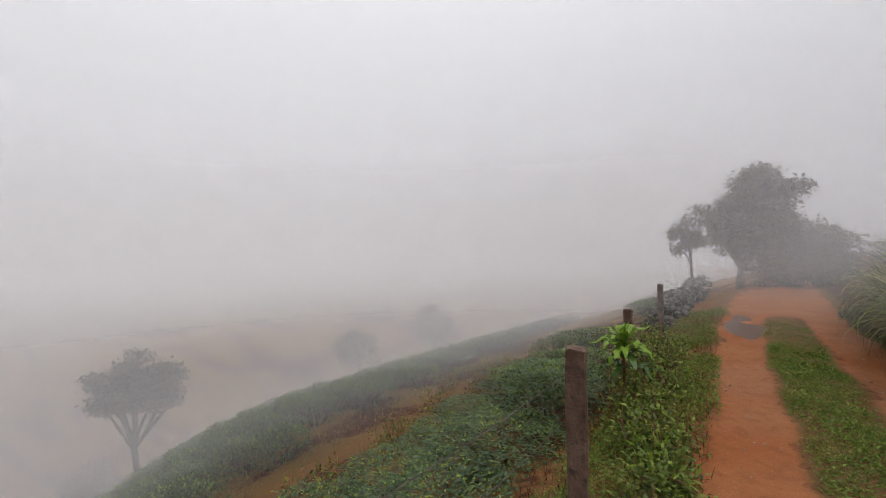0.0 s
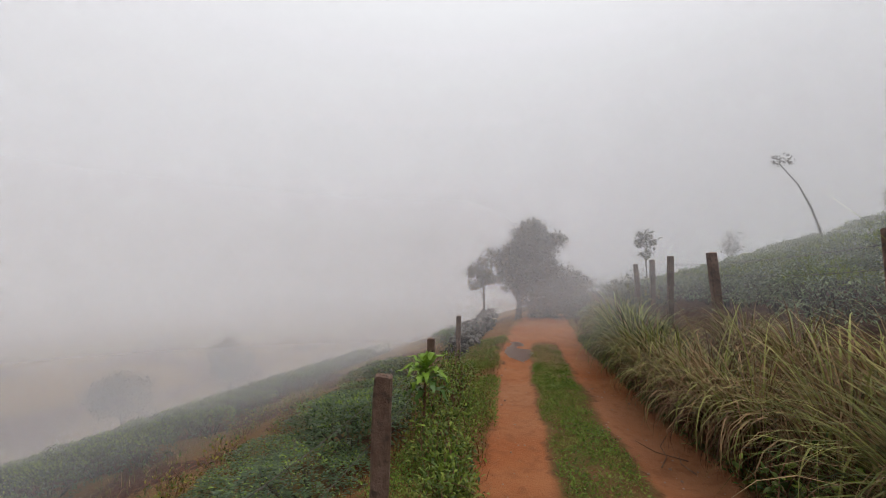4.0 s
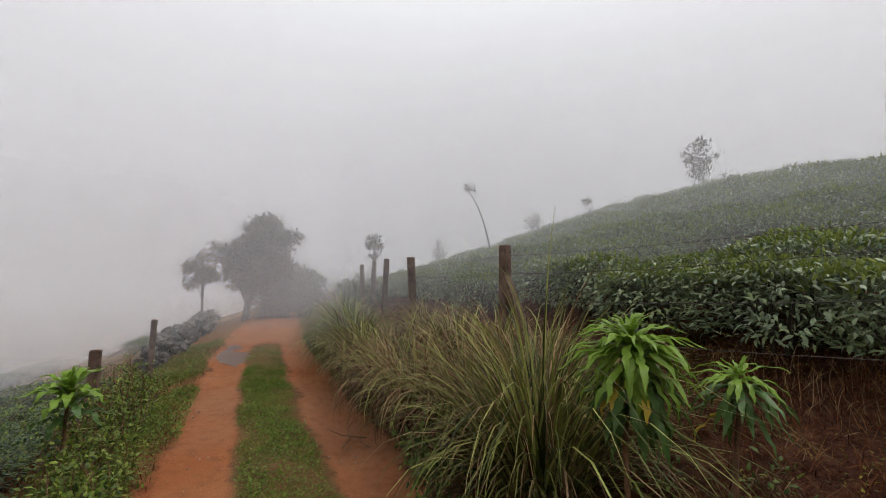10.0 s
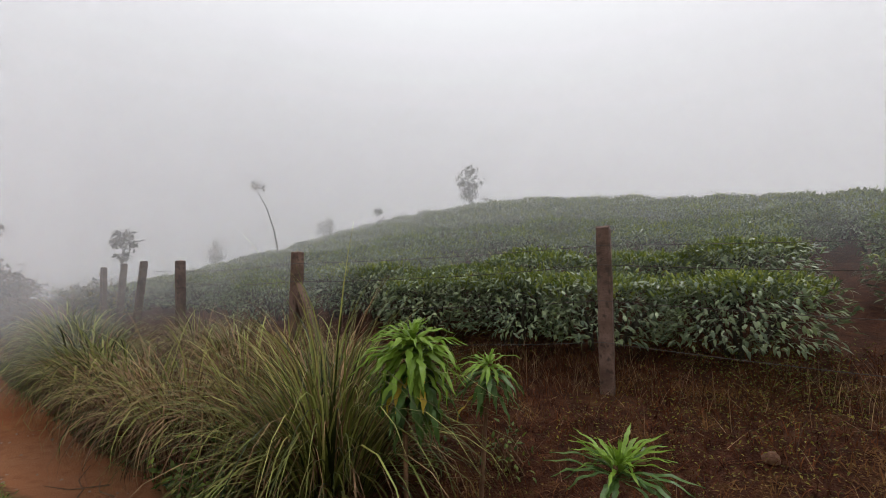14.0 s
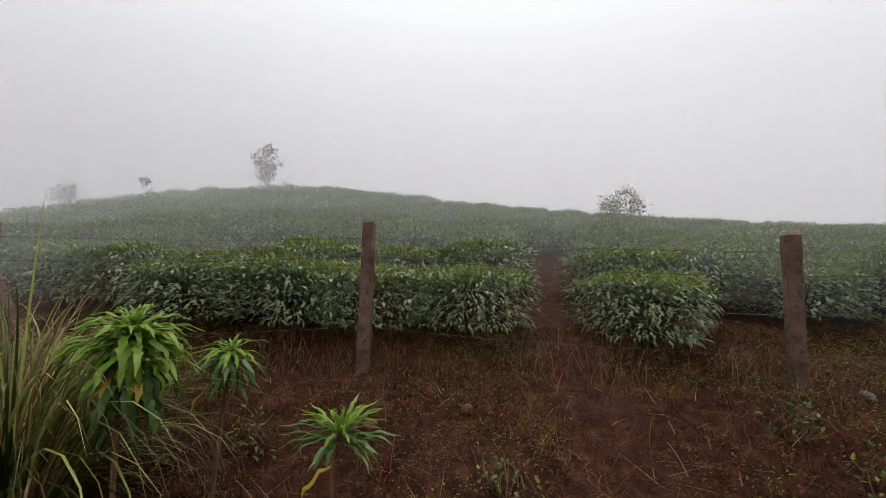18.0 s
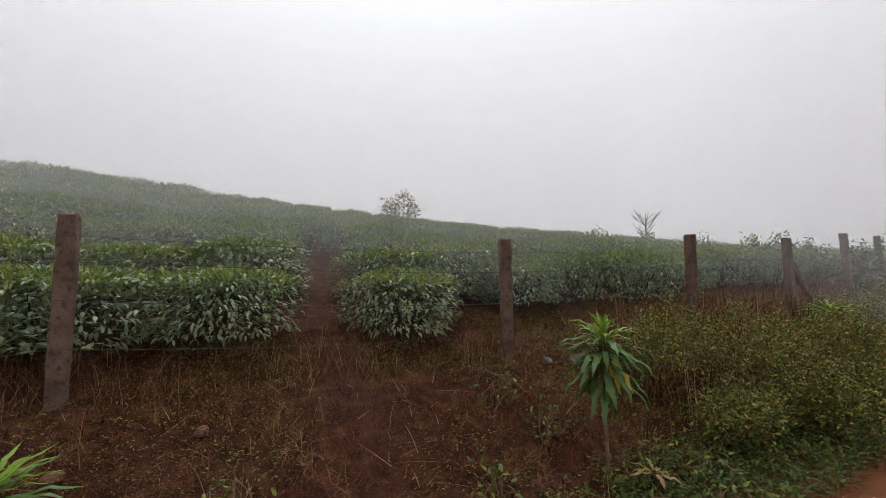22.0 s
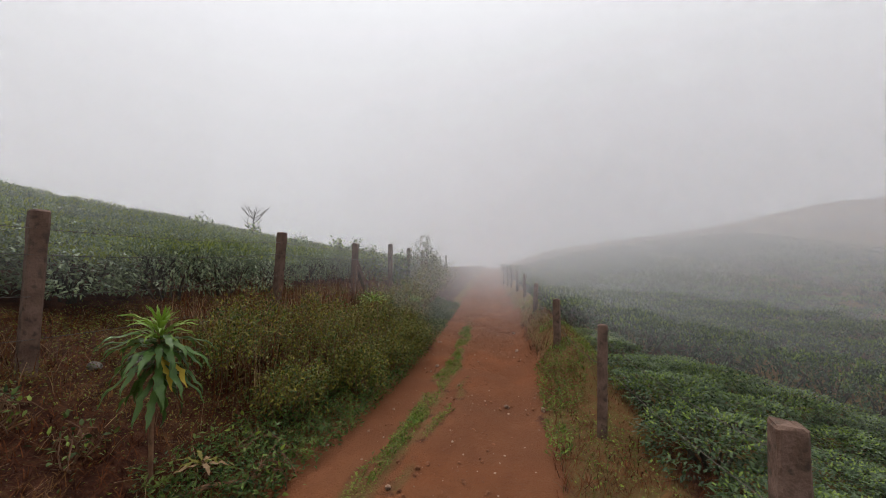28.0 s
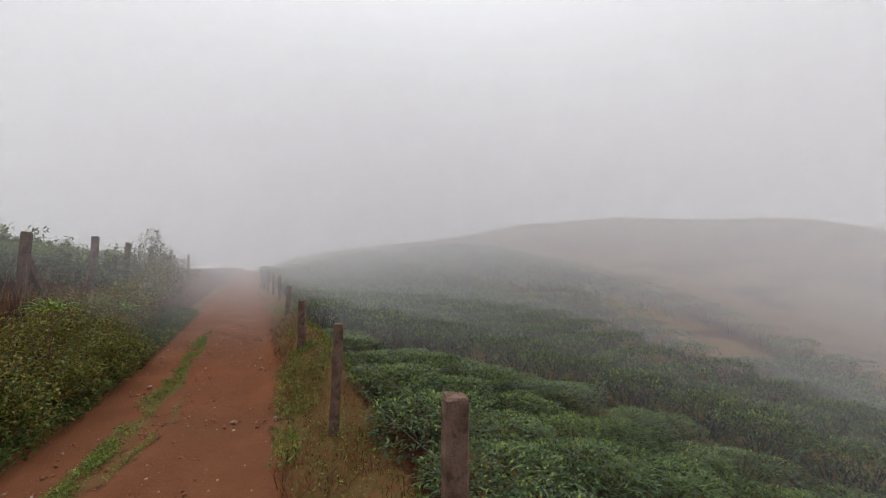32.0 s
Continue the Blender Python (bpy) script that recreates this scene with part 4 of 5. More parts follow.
for n, (x, y, r, h) in enumerate([(-16.2, 5.2, 0.9, 1.1), (-17.9, 5.3, 1.1, 1.2), (-19.6, 5.4, 1.2, 1.3), (-14.6, 4.6, 0.8, 0.9)]):
    shrub("tall shrub fading into mist beyond the tussocks", on_land(x, y), r, h, 1500, [M_DARKLEAF, M_SHRUB], 460 + n, 0.11, "shrubs by the bend", 0.1)
THICKET = [(3.7, 2.3, 0.4, 0.42), (3.55, 2.95, 0.45, 0.55), (4.15, 3.15, 0.5, 0.6), (4.6, 2.1, 0.4, 0.4), (5.5, 2.2, 0.4, 0.42), (6.3, 2.3, 0.42, 0.45), (7.2, 2.5, 0.4, 0.45), (4.55, 2.6, 0.6, 0.62), (5.15, 3.05, 0.55, 0.6), (5.7, 2.65, 0.62, 0.66), (6.6, 2.85, 0.6, 0.62), (7.5, 2.85, 0.55, 0.6), (7.6, 3.4, 0.5, 0.55), (8.5, 3.15, 0.6, 0.7), (9.4, 3.45, 0.6, 0.7), (10.4, 3.6, 0.62, 0.75), (11.4, 3.9, 0.65, 0.85), (12.5, 4.1, 0.7, 0.9), (13.8, 4.5, 0.7, 0.9), (15.3, 4.9, 0.8, 0.9), (17.2, 5.3, 0.9, 0.9)]
for n, (x, y, r, h) in enumerate(THICKET):
    shrub("yellowish-green tangled shrub on the red bank beside the track" if n < 14 else "hazy green shrub on the bank further along the track", on_land(x, y), r, h * (1.25 if n < 12 else 1.4), 3300 if n < 14 else 1300, [M_SHRUB, M_HERB], 70 + n, 0.035 if n < 14 else 0.06, "shrubs on the east bank")
WEEDS = [(-4.9, -0.72, 0.26, 0.62), (-5.5, -0.85, 0.3, 0.75), (-6.1, -0.72, 0.3, 0.8), (-6.9, -0.78, 0.3, 0.7), (-4.35, -0.62, 0.22, 0.4), (-7.7, -0.85, 0.3, 0.5), (-3.75, -0.55, 0.2, 0.22)]
for n, (x, y, r, h) in enumerate(WEEDS):
    shrub("sparse leggy weed with small leaves by the fence", on_land(x, y), r, h, 800, [M_TURF, M_HERB], 100 + n, 0.045, "weeds along the valley fence", 0.25, category="weed")
for n, (x, y, r, h) in enumerate([(-3.55, 1.78, 0.36, 0.6), (-3.1, 1.6, 0.26, 0.42), (-2.95, 2.2, 0.3, 0.6)]):
    shrub("dark broad-leaved weed between the grass tussocks", on_land(x, y), r, h, 520, [M_HERB, M_TURF], 120 + n, 0.065, "weeds between tussocks", 0.2, category="weed")
for n, (x, y) in enumerate([(-1.5, 2.05), (-1.25, 1.75), (-1.6, 1.65), (-0.75, 1.95), (-1.0, 1.55), (0.35, 1.7), (-0.2, 2.0), (0.95, 1.75), (1.45, 2.3), (-1.75, 2.75), (1.9, 1.7), (1.2, 1.5), (-0.45, 1.5), (3.0, 2.1), (-2.3, 2.6), (-1.45, 1.45), (0.6, 2.2), (1.6, 1.85), (2.1, 2.7), (2.8, 1.75), (-0.05, 2.6), (1.9, 3.1), (-1.85, 1.5), (0.1, 1.35)]):
    shrub("small green weed on the red bank", on_land(x, y), 0.13, 0.23, 75, [M_HERB, M_TURF], 130 + n, 0.052, "small weeds on the bank", 0.15, category="weed")

# ---- tussock grass ----


def tussock(label, at, height, count, straw, seed, wide=0.16, width=0.011, group="tussocks on the bank", droop=1.0):
    """A fountain of blades: the inner ones upright with nodding tips, the outer ones arching over, short dead ones
    round the foot, whose dark colour also paints the shade there.
    """
    g = np.random.default_rng(seed)
    tu = thing("grass_tussock", label, "grass", at, 0, group)
    green = M_GRASS if straw < 0.25 else M_OLIVE
    says = {"green_blade": "arching green blades", "dry_blade": "dry straw-coloured blades", "dead_blade": "short dead red-brown blades", "long_blade": "long pale arching blades"}
    for name, mat, k, l0, l1, w in (("green_blade", green, int(count * (1 - straw)), 0.6, 1.2, 1.0), ("dry_blade", M_STRAW, int(count * straw), 0.6, 1.2, 0.9), ("dead_blade", M_DEADBLADE, int(count * 0.9), 0.25, 0.7, 0.7), ("long_blade", M_PALEBLADE, int(count * 0.14), 0.8, 1.3, 1.15)):
        az = g.uniform(0, 2 * np.pi, k)
        u = np.sqrt(g.uniform(0, 1, k))
        root = np.stack([wide * u * np.cos(az), wide * u * np.sin(az), np.full(k, -0.05)], -1)
        length = height * g.uniform(l0, l1, k) * (1.08 - 0.2 * u)
        lean = 0.02 + 0.3 * u * g.uniform(0.2, 1.1, k) + (0.3 if name == "dead_blade" else 0)
        curl = droop * (0.6 + 1.5 * u * g.uniform(0.3, 1.4, k) + g.gamma(2.2, 0.42, k))
        v, f = blades(root, az + g.normal(0, 0.45, k), length, width * w * g.uniform(0.5, 1.35, k), lean, curl, 9, 1.9)
        tagged(part(name, mesh_of(name, v, f, mat, smooth=True), tu, says[name]), kind="stuff")
    return tu


# place, height, blades, share of straw, width of the foot, blade's width
TUSSOCKS = [(-2.7, 2.0, 1.7, 620, 0.2, 0.24, 0.015), (-3.05, 2.2, 1.45, 360, 0.35, 0.24, 0.014), (-3.95, 2.2, 1.42, 420, 0.78, 0.3, 0.016), (-4.7, 2.05, 1.3, 460, 0.72, 0.32, 0.017),
            (-5.5, 2.1, 1.22, 460, 0.6, 0.34, 0.018), (-6.3, 2.15, 1.25, 460, 0.45, 0.36, 0.019), (-7.2, 2.2, 1.28, 460, 0.22, 0.38, 0.021),
            (-8.1, 2.3, 1.28, 420, 0.18, 0.4, 0.023), (-9.1, 2.45, 1.28, 400, 0.15, 0.42, 0.025), (-10.2, 2.65, 1.28, 380, 0.12, 0.44, 0.028), (-11.4, 2.9, 1.22, 360, 0.1, 0.46, 0.03), (-12.8, 3.2, 1.2, 340, 0.1, 0.5, 0.033),
            (-3.5, 2.85, 0.95, 300, 0.85, 0.26, 0.012), (-4.3, 2.8, 1.05, 340, 0.9, 0.3, 0.013), (-5.3, 2.85, 1.0, 340, 0.75, 0.3, 0.014), (-6.5, 3.0, 0.95, 320, 0.5, 0.3, 0.016)]
for n, (x, y, h, k, straw, wide, w) in enumerate(TUSSOCKS):
    tussock("tall arching green grass tussock with straw-coloured tips" if straw < 0.4 else "dry reddish-brown grass tussock on the bank", on_land(x, y), h, k, straw, 200 + n, wide, w, droop=0.8 if n < 2 else 1.05)

# ---- large-leaved rosette plants ----


def rosette_leaf(length, width, lean, curl, seed, mat, teeth=0.2):
    """A long lance-shaped leaf, keeled along the rib, with a wavy toothed edge, arching over."""
    g = np.random.default_rng(seed)
    t = np.linspace(0, 1, 12)
    ang = lean + curl * t ** 1.2
    st = length / 11
    x = np.concatenate([[0], np.cumsum(np.sin(ang[1:]) * st)])
    z = np.concatenate([[0], np.cumsum(np.cos(ang[1:]) * st)])
    w = width * 0.5 * (np.sin(np.clip(t * 1.02 + 0.03, 0, 1) * np.pi) ** 0.75 * (0.6 + 0.5 * t) + 0.02)
    wave = 1 + teeth * np.where(np.arange(12) % 2, 1, -1) + g.normal(0, 0.05, 12)
    nx, nz = -np.cos(ang), np.sin(ang)
    lift = 0.22 * w + 0.012 * np.sin(t * 17 + seed) * (width / 0.06)
    rib = np.stack([x, 0 * x, z], -1)
    left = np.stack([x + nx * lift, w * wave, z + nz * lift], -1)
    right = np.stack([x + nx * lift, -w * wave[::-1], z + nz * lift], -1)
    v = np.stack([left, rib, right], 1).reshape(-1, 3)
    f = np.array([(3 * i + c, 3 * i + c + 1, 3 * i + c + 4, 3 * i + c + 3) for i in range(11) for c in (0, 1)])
    return mesh_of("leaf", v, f, mat, smooth=True)


def rosette(label, at, stem, tilt, tiers, seed, yellow=0, group="rosette plants on the bank"):
    """tiers: (how many, length, width, lean, curl, material, height below the tip)."""
    g = np.random.default_rng(seed)
    pl = thing("rosette_plant", label, "plant", at, 0, group)
    top = np.array([tilt[0], tilt[1], stem])
    path = limb_path((0, 0, -0.05), top, 0.03, g, 6)
    part("stem", mesh_of("stem", *tube(path, np.linspace(0.016, 0.011, 6), 7), M_TWIG, smooth=True), pl)
    a0 = 0.0
    for count, length, width, lean, curl, mat, drop in tiers:
        shapes = [rosette_leaf(length * s, width, lean + d, curl + c, seed * 10 + k, mat) for k, (s, d, c) in enumerate(((1, 0, 0), (0.85, 0.12, 0.2), (1.1, -0.1, -0.15)))]
        for n in range(count):
            a0 += 137.5 + float(g.normal(0, 9))
            z = top - np.array([0, 0, drop * (0.4 + 0.6 * n / max(1, count - 1))])
            part("leaf", shapes[n % 3], pl, "", pose(*z, float(g.normal(0, 6)), float(g.normal(0, 7)), a0))
    for n in range(yellow):
        part("leaf", rosette_leaf(0.3, 0.06, 1.9, 0.9, seed + n, M_YELLOW), pl, "yellowing old leaf hanging down", pose(*(top - np.array([0, 0, 0.16])), 0, 0, float(g.uniform(200, 330))))
    return pl


Y, O = M_ROSETTE, M_ROSETTED
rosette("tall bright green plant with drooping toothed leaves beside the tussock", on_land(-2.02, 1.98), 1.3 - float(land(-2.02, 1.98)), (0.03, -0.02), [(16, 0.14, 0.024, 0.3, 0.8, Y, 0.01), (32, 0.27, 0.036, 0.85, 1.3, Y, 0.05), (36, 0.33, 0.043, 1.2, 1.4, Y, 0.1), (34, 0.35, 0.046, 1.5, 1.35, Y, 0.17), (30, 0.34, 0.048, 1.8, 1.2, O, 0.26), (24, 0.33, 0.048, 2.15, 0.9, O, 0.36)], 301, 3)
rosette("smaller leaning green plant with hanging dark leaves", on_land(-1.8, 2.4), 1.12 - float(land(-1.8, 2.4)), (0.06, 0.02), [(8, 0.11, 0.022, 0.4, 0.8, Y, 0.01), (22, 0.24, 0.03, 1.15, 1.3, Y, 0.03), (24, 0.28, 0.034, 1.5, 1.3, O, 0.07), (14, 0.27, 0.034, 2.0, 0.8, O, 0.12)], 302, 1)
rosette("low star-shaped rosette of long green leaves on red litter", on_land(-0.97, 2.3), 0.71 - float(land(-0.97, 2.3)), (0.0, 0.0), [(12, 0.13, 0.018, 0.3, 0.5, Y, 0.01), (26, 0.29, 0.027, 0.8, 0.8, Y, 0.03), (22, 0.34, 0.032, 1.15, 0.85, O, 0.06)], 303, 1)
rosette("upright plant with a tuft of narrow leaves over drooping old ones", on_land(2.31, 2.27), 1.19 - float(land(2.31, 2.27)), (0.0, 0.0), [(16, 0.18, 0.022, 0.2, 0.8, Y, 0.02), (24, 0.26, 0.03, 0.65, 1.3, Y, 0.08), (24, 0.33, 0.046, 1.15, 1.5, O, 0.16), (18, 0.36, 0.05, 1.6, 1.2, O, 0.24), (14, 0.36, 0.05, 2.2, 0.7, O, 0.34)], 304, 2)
rosette("small withered offshoot with pale curled leaves", on_land(2.5, 2.12), 0.16, (0.02, -0.03), [(6, 0.17, 0.03, 0.9, 1.2, M_SHRUB, 0.02), (4, 0.18, 0.035, 1.2, 0.9, M_STRAW, 0.03)], 305)
rosette("slender rosette plant standing above the shrubs", on_land(7.0, 3.2), 1.12 - float(land(7.0, 3.2)), (0, 0), [(12, 0.22, 0.032, 0.5, 0.9, Y, 0.02), (20, 0.34, 0.04, 1.0, 1.0, Y, 0.06)], 306)
rosette("small rosette plant among hazy shrubs", on_land(8.7, 3.13), 0.6, (0, 0), [(8, 0.2, 0.04, 0.5, 0.9, Y, 0.02), (10, 0.3, 0.05, 1.0, 1.0, Y, 0.06)], 307)
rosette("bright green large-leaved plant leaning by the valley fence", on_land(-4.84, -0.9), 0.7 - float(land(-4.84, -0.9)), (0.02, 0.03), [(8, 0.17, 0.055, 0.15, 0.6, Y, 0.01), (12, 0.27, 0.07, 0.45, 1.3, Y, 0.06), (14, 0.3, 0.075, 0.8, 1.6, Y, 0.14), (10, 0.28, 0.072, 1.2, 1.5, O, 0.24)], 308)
rosette("low green rosette on the grassy verge", on_land(-4.25, -0.62), 0.1, (0, 0), [(9, 0.2, 0.045, 0.8, 0.7, Y, 0.02)], 309)

# ---- dry-stone wall ----
wall = thing("stone_wall", "tumbled wall of loose field stones along the verge", "wall")
shapes = [mesh_of("stone", *lump((0.13, 0.1, 0.085), 0.45, 6, 8, s), M_STONE) for s in range(7)]
g = np.random.default_rng(41)
for course in range(4):
    for n in range(74 - course * 6):
        t = (n + g.uniform(0.1, 0.9)) / (74 - course * 6)
        x, y = -10.3 - 8.2 * t, -1.05 + 0.75 * t ** 1.5
        y += g.normal(0, 0.13)
        s = g.uniform(0.45, 1.0)
        foot = float(land(x, y))
        z = foot + 0.02 + (0.26 + 0.04 * (-10.1 - x) - foot) * course / 3.6
        part("stone", shapes[int(g.integers(0, 7))], wall, "", pose(x, y, z, *[float(v) for v in g.uniform(-25, 25, 2)], float(g.uniform(0, 360))) @ Matrix.Scale(float(s), 4))

# ---- on the road ----
for n, (x, y, r, label) in enumerate([(8.08, 2.27, 0.053, "pale flat stone on the red track"), (4.9, 0.04, 0.031, "small stone at the track's edge"), (4.98, 0.44, 0.028, "dark stone on the wheel track"), (3.35, 1.35, 0.025, "pale pebble on the red track"), (3.0, 0.95, 0.022, "pale pebble on the red track"), (7.7, 0.7, 0.037, "small stone at the track's edge"), (9.4, 1.0, 0.037, "small stone at the track's edge"), (6.4, 1.75, 0.031, "small stone at the track's edge"), (2.7, 3.5, 0.06, "grey broken stone at a post's foot"), (3.05, 3.45, 0.12, "dark stone on the bank"), (-0.3, 3.2, 0.06, "red clod of earth on the bank"), (-1.0, 3.0, 0.055, "red clod of earth on the bank")]):
    thing("stone", label, "stone", on_land(x, y, r * 0.2), n * 47, "loose stones", "", mesh_of("stone", *lump((r, r * 0.8, r * 0.65), 0.35, 7, 10, 20 + n), M_PEBBLE if "track" in label else M_TWIG if "clod" in label else M_STONE))
g = np.random.default_rng(42)
peb = []
for _ in range(1500):
    x = g.uniform(-9, 12)
    v_ = g.uniform(-0.95, 0.95)
    y = float(road_y(x)) + v_
    r = 0.004 + 0.017 * g.uniform(0, 1) ** 4
    v, f = lump((r, r * 0.8, r * 0.6), 0.3, 4, 6, int(g.integers(0, 1e6)))
    peb.append((v + np.array(on_land(x, y, 0.004)), f))
clods = []
for _ in range(2200):
    x = g.uniform(1.5, 12)
    y = float(road_y(x)) + g.uniform(-1.0, 0.7)
    r = 0.004 + 0.018 * g.uniform(0, 1) ** 3
    v, f = lump((r, r * 0.8, r * 0.6), 0.4, 5, 7, int(g.integers(0, 1e6)))
    clods.append((v + np.array(on_land(x, y, 0.003)), f))
thing("clods", "loose clods of red earth on the rough wheel track", "clods", kind="stuff", me=mesh_of("clods", *join(clods), M_CLOD))
thing("gravel", "scattered small pebbles pressed into the red track", "gravel", kind="stuff", me=mesh_of("gravel", *join(peb), M_PEBBLE))
a = np.linspace(0, 2 * np.pi, 40, endpoint=False)
pr = 1 + 0.18 * np.sin(2 * a + 1) + 0.1 * np.sin(5 * a)
px, py = -10.9 + 1.3 * pr * np.cos(a), 0.36 + 0.4 * pr * np.sin(a)
pz = float(land(-10.9, 0.36)) + 0.012
thing("puddle", "shallow muddy puddle lying in a wheel rut", "puddle", kind="structure", me=mesh_of("puddle", np.stack([px, py, 0 * px + pz], -1), [np.arange(40)[None]], M_WATER))
for n, pts in enumerate([[(-4.6, 1.22), (-4.85, 1.36), (-5.1, 1.4), (-5.35, 1.55)], [(-4.75, 1.5), (-4.95, 1.3), (-5.2, 1.2)], [(-4.5, 1.45), (-4.7, 1.42), (-4.95, 1.5)], [(7.3, 1.65), (7.0, 1.5), (6.7, 1.45)]]):
    p = [on_land(x, y, 0.02) for x, y in pts]
    thing("fallen_twig", "thin dead twig lying on the red track", "twig", group="twigs on the track", me=mesh_of("fallen_twig", *tube(p, np.linspace(0.007, 0.003, len(p)), 5), M_TWIG))
p = [on_land(2.3, 2.1, 0.02), on_land(2.48, 1.98, 0.05), on_land(2.66, 1.88, 0.03), on_land(2.8, 1.86, 0.02)]
thing("dead_stem", "fallen pale woody stem under the rosette plant", "branch", me=mesh_of("dead_stem", *tube(p, [0.02, 0.018, 0.016, 0.01], 7), M_TWIG, smooth=True))

# ---- ground cover ----


def scatter(n, x0, x1, v0, v1, g, keep=None):
    x = g.uniform(x0, x1, n)
    v = g.uniform(v0, v1, n)
    y = road_y(x) + v
    if keep is not None:
        k = keep(x, y, v)
        x, y = x[k], y[k]
    return np.stack([x, y, land(x, y)], -1)


def mat_of_leaves(name, label, category, o, g, size, mat, up=0.5, rise=0.03):
    n = len(o)
    o = o + np.stack([0 * o[:, 0], 0 * o[:, 0], g.uniform(0, rise, n)], -1)
    d = g.normal(0, 1, (n, 3)) * np.array([1, 1, 0.4]) + np.array([0, 0, up])
    s = size * g.uniform(0.5, 1.4, n)
    v, f = leaves(o, d, np.array([0, 0, 1.0]) + g.normal(0, 0.3, (n, 3)), s, s * 0.4, 0.2, 0.1, False)
    return thing(name, label, category, kind="stuff", me=mesh_of(name, v, f, mat))


g = np.random.default_rng(51)
green_here = lambda x, y, v: strip_weights(x, v)[1] * (0.35 + 0.9 * value_noise(x, y, 3.2, 44)) > g.uniform(0.3, 1.1, len(x))
o = np.concatenate([scatter(120000, -9, 0.5, -0.55, 0.62, g, green_here), scatter(16000, -13, -9, -0.5, 0.6, g, green_here), scatter(75000, 0.5, 10, -0.3, 0.75, g, green_here)])
mat_of_leaves("turf", "short green turf growing between the wheel tracks", "grass", o, g, 0.021, M_TURF, 0.6, 0.035)
o = np.concatenate([scatter(26000, -9, 0.5, -0.5, 0.55, g, lambda x, y, v: green_here(x, y, v) & (value_noise(x, y, 2.4, 47) > 0.5)), scatter(16000, 0.5, 10, -0.3, 0.7, g, lambda x, y, v: green_here(x, y, v) & (value_noise(x, y, 2.4, 47) > 0.4)), scatter(16000, 1.0, 9, -2.0, -0.9, g, lambda x, y, v: value_noise(x, y, 1.5, 48) > 0.64), scatter(14000, -8, -1, -1.8, -0.9, g, lambda x, y, v: value_noise(x, y, 1.5, 48) > 0.5)])
mat_of_leaves("clover", "clumps of bright low clover in the turf", "herbs", o, g, 0.036, M_CLOVER, 0.9, 0.06)
o = np.concatenate([scatter(70000, -13, -0.5, -2.0, -0.88, g, green_here), scatter(24000, 1.0, 13, -2.1, -0.85, g, green_here)])
mat_of_leaves("verge_herbs", "low leafy green herbs on the valley-side verge", "herbs", o, g, 0.028, M_TURF, 0.7, 0.1)
o = np.concatenate([scatter(22000, 2.2, 14, 0.85, 1.6, g), scatter(10000, -13, -2, 0.95, 1.45, g), scatter(1800, -2, 2.2, 1.0, 1.5, g)])
mat_of_leaves("bank_herbs", "fresh green herbs at the foot of the bank", "herbs", o, g, 0.046, M_HERB, 0.7, 0.14)
g = np.random.default_rng(52)


def on_bank(x, y, v):
    path = np.abs(x - (0.62 + 0.16 * (y - 3))) < 0.2
    return (y < fence_n(x) + 1.3) & ~(path & (g.uniform(0, 1, len(x)) < 0.45))


o = np.concatenate([scatter(52000, -3.6, 4.8, 1.05, 4.2, g, on_bank), scatter(16000, 4.8, 11, 1.2, 4.2, g, on_bank), scatter(20000, -9, 10, -2.3, -0.95, g)])
k = len(o)
v, f = blades(o, g.uniform(0, 6.28, k), g.uniform(0.03, 0.15, k), g.uniform(0.003, 0.008, k), g.uniform(0.3, 1.4, k), g.uniform(0.1, 1.2, k), 3)
thing("dead_litter", "dead reddish-brown ferns and stalks covering the bank", "dry litter", kind="stuff", me=mesh_of("dead_litter", v, f, M_REDLITTER))
o = scatter(100000, -3.6, 9.5, 1.1, 4.2, g, lambda x, y, v: on_bank(x, y, v) & (value_noise(x, y, 1.6, 61) > g.uniform(0.2, 0.8, len(x))))
half = len(o) // 2
mat_of_leaves("leaf_litter", "small dry leaves strewn over the bank", "dry litter", o[:half], g, 0.023, M_SHRUB, 0.5, 0.12)
mat_of_leaves("seedlings", "tiny green seedlings sprouting through the litter", "herbs", o[half:][value_noise(o[half:, 0], o[half:, 1], 0.9, 62) > 0.45], g, 0.021, M_TURF, 0.6, 0.14)
o = np.concatenate([scatter(13000, -3.4, 9, 2.6, 4.6, g, lambda x, y, v: (np.abs(y - fence_n(x) - 0.3) < 0.42) & (value_noise(x, y, 1.3, 77) > 0.42)), scatter(1300, 3, 14, 1.4, 3.2, g), scatter(700, -3.6, 4.6, 1.2, 3.4, g, on_bank)])
k = len(o)
v, f = blades(o, g.uniform(0, 6.28, k), g.uniform(0.1, 0.36, k), g.uniform(0.003, 0.005, k), g.uniform(0.0, 0.9, k), g.uniform(0.1, 0.9, k), 4)
thing("dry_stalks", "dry straw stalks standing along the fence", "dry grass", kind="stuff", me=mesh_of("dry_stalks", v, f, [M_STRAW, M_REDLITTER], np.repeat((g.uniform(0, 1, k) < 0.45).astype(int), 4)))
o = scatter(2600, -3.6, 9, 1.1, 4.2, g, on_bank)
k = len(o)
v, f = blades(o + np.array([0, 0, 0.05]), g.uniform(0, 6.28, k), g.uniform(0.1, 0.34, k), g.uniform(0.003, 0.005, k), g.uniform(0.9, 1.5, k), g.uniform(-0.1, 0.3, k), 4)
thing("fallen_stalks", "tangled straw and brown stalks fallen over the bank", "dry litter", kind="stuff", me=mesh_of("fallen_stalks", v, f, [M_STRAW, M_REDLITTER], np.repeat((g.uniform(0, 1, k) < 0.5).astype(int), 4)))
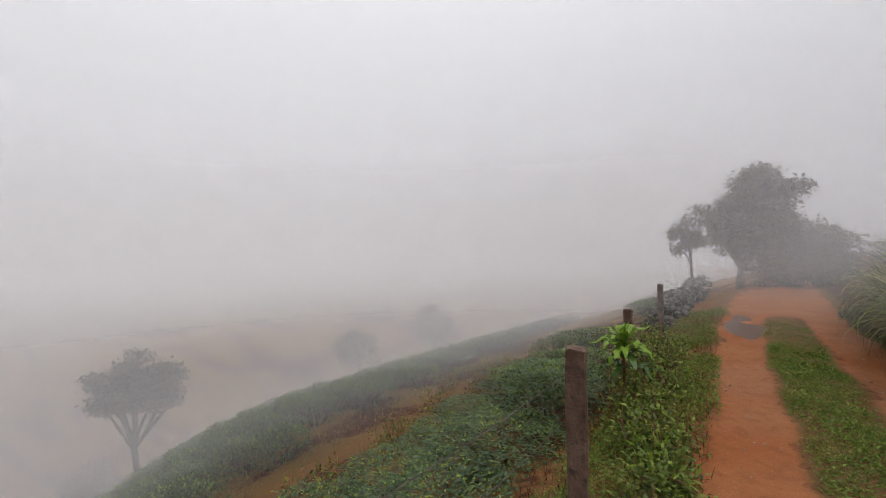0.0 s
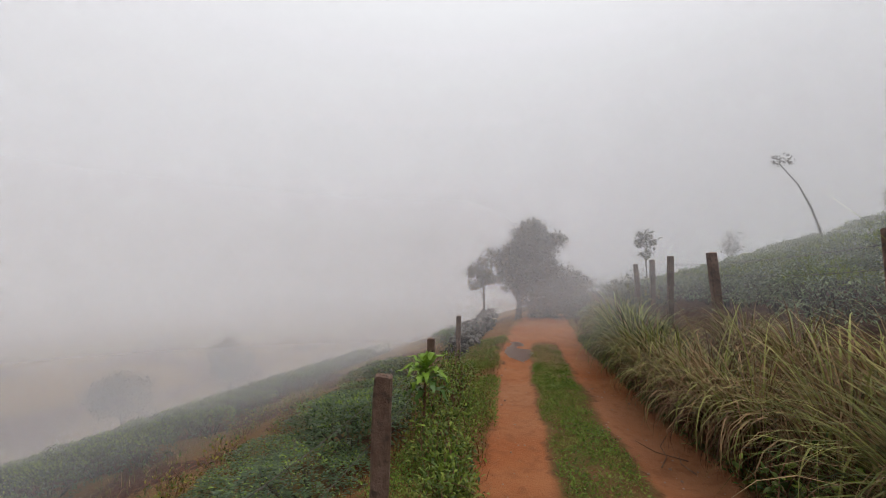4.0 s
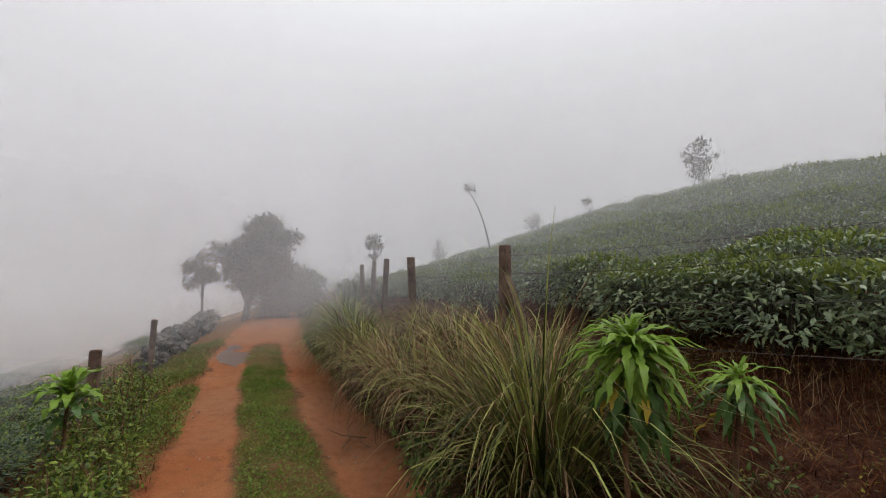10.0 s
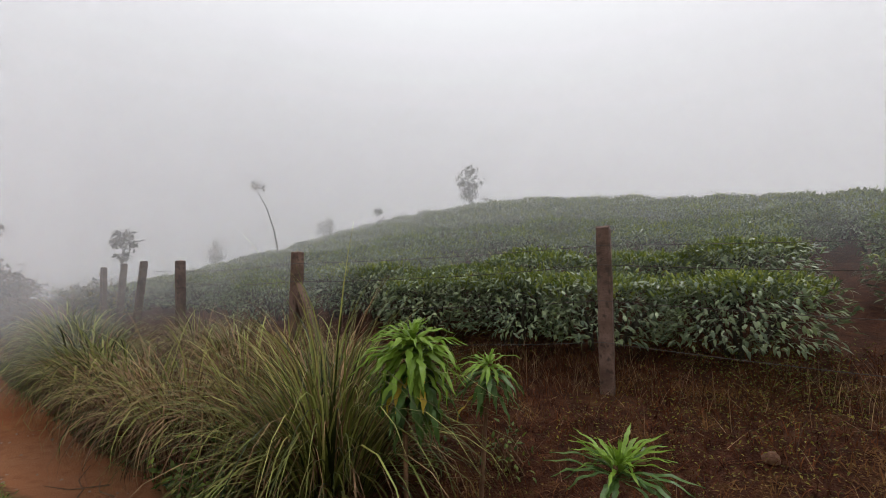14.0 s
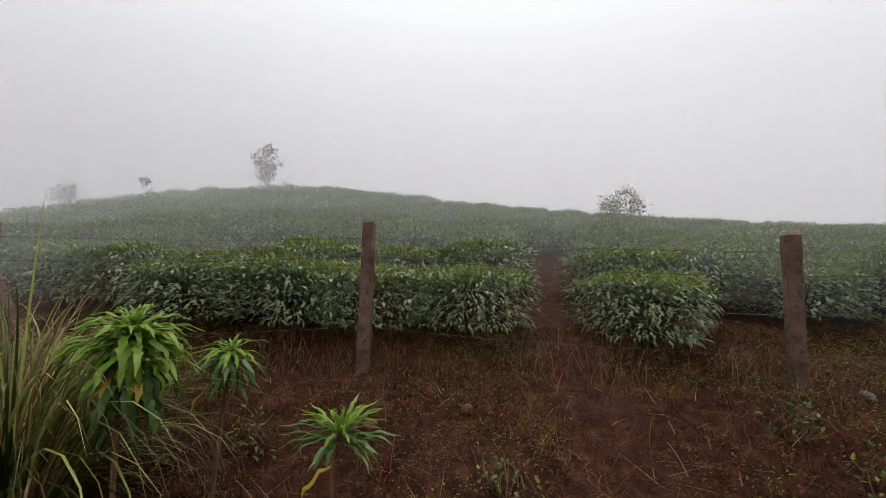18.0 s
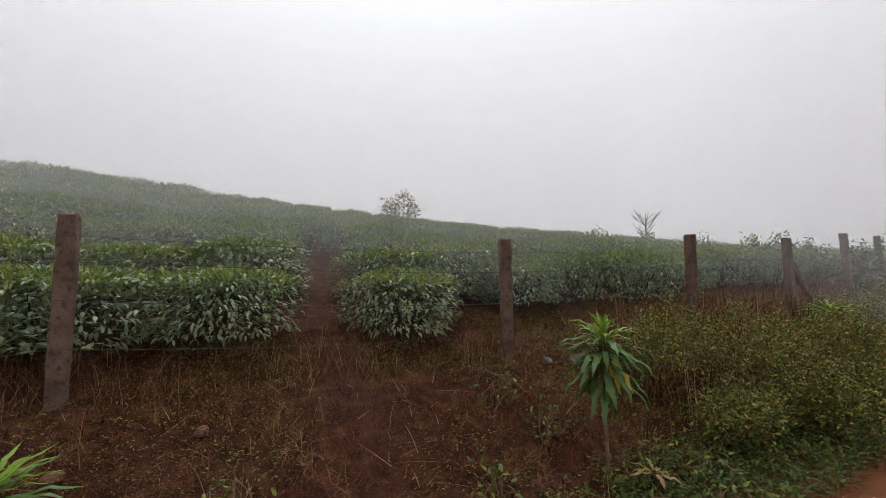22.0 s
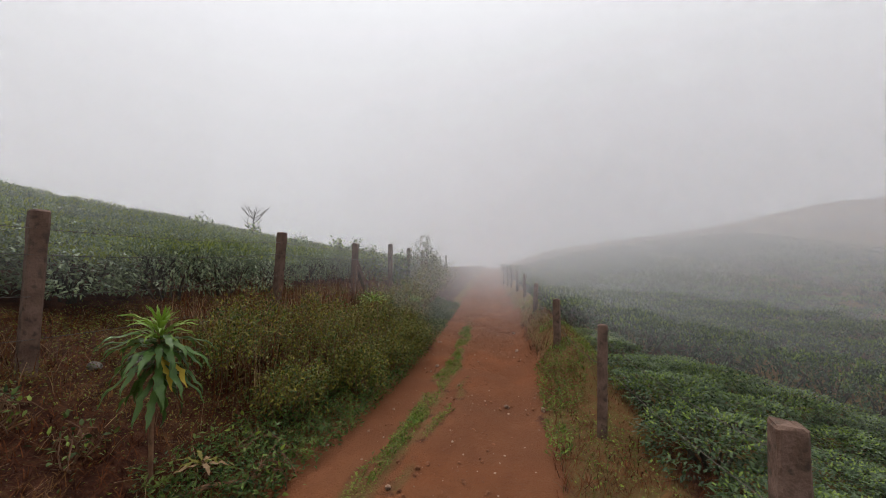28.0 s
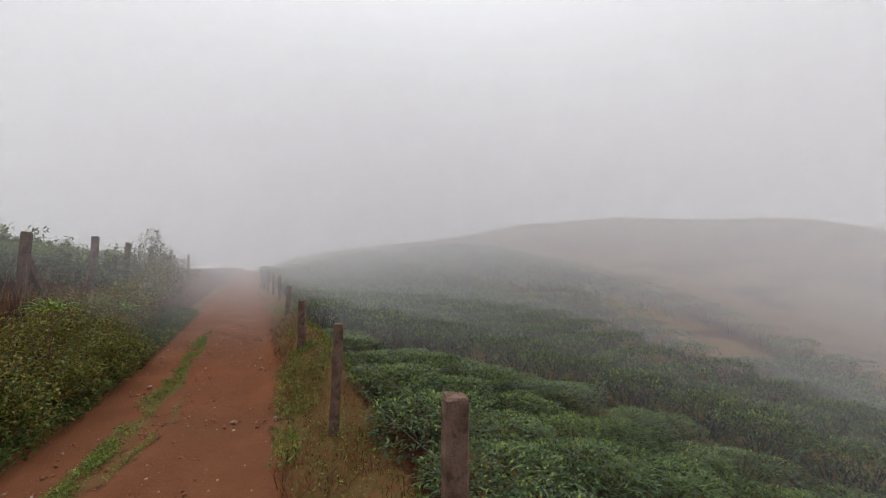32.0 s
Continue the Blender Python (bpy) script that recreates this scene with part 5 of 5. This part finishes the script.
o = scatter(1500, 3.2, 9.5, 1.5, 2.9, g)
k = len(o)
v, f = blades(o, g.uniform(0, 6.28, k), g.uniform(0.45, 0.95, k), g.uniform(0.004, 0.008, k), g.uniform(0.0, 0.5, k), g.uniform(0.0, 0.6, k), 4)
thing("thicket_stalks", "reddish-brown dead stems standing in the shrubs", "dry grass", kind="stuff", me=mesh_of("thicket_stalks", v, f, [M_REDLITTER, M_STRAW], np.repeat((g.uniform(0, 1, k) < 0.25).astype(int), 4)))
g = np.random.default_rng(53)
o = scatter(9000, -12, 12, -2.3, -1.0, g)
k = len(o)
v, f = blades(o, g.uniform(0, 6.28, k), g.uniform(0.05, 0.2, k), g.uniform(0.003, 0.006, k), g.uniform(0.1, 0.9, k), g.uniform(0.1, 1.0, k), 3)
thing("verge_grass", "thin green and brown grass on the fence verge", "grass", kind="stuff", me=mesh_of("verge_grass", v, f, [M_GRASS, M_REDLITTER], np.repeat((g.uniform(0, 1, k) < 0.45).astype(int), 3)))
g = np.random.default_rng(54)
for n in range(26):
    x, d_ = g.uniform(-16, -2), g.uniform(2.6, 6.2)
    y = float(fence_s(x)) - d_
    s = g.uniform(0.6, 1.6)
    shrub("low straggling shrub on the bare red strip between tea rows", on_land(x, y), 0.3 * s, 0.4 * s, int(240 * s), [M_SHRUB, M_HERB], 400 + n, 0.06, "shrubs on the bare strip", 0.3)
x = g.uniform(-20, -0.5, 9000)
y = fence_s(x) - g.uniform(1.5, 7.5, 9000)
o = np.stack([x, y, land(x, y)], -1)[value_noise(x, y, 0.8, 91) > g.uniform(0.2, 0.7, 9000)]
k = len(o)
v, f = blades(o, g.uniform(0, 6.28, k), g.uniform(0.08, 0.32, k), g.uniform(0.005, 0.012, k), g.uniform(0.1, 0.8, k), g.uniform(0.1, 1.0, k), 3)
thing("slope_grass", "sparse brown and green grass on the bare slope", "grass", kind="stuff", me=mesh_of("slope_grass", v, f, [M_GRASS, M_STRAW], np.repeat((g.uniform(0, 1, k) < 0.4).astype(int), 3)))
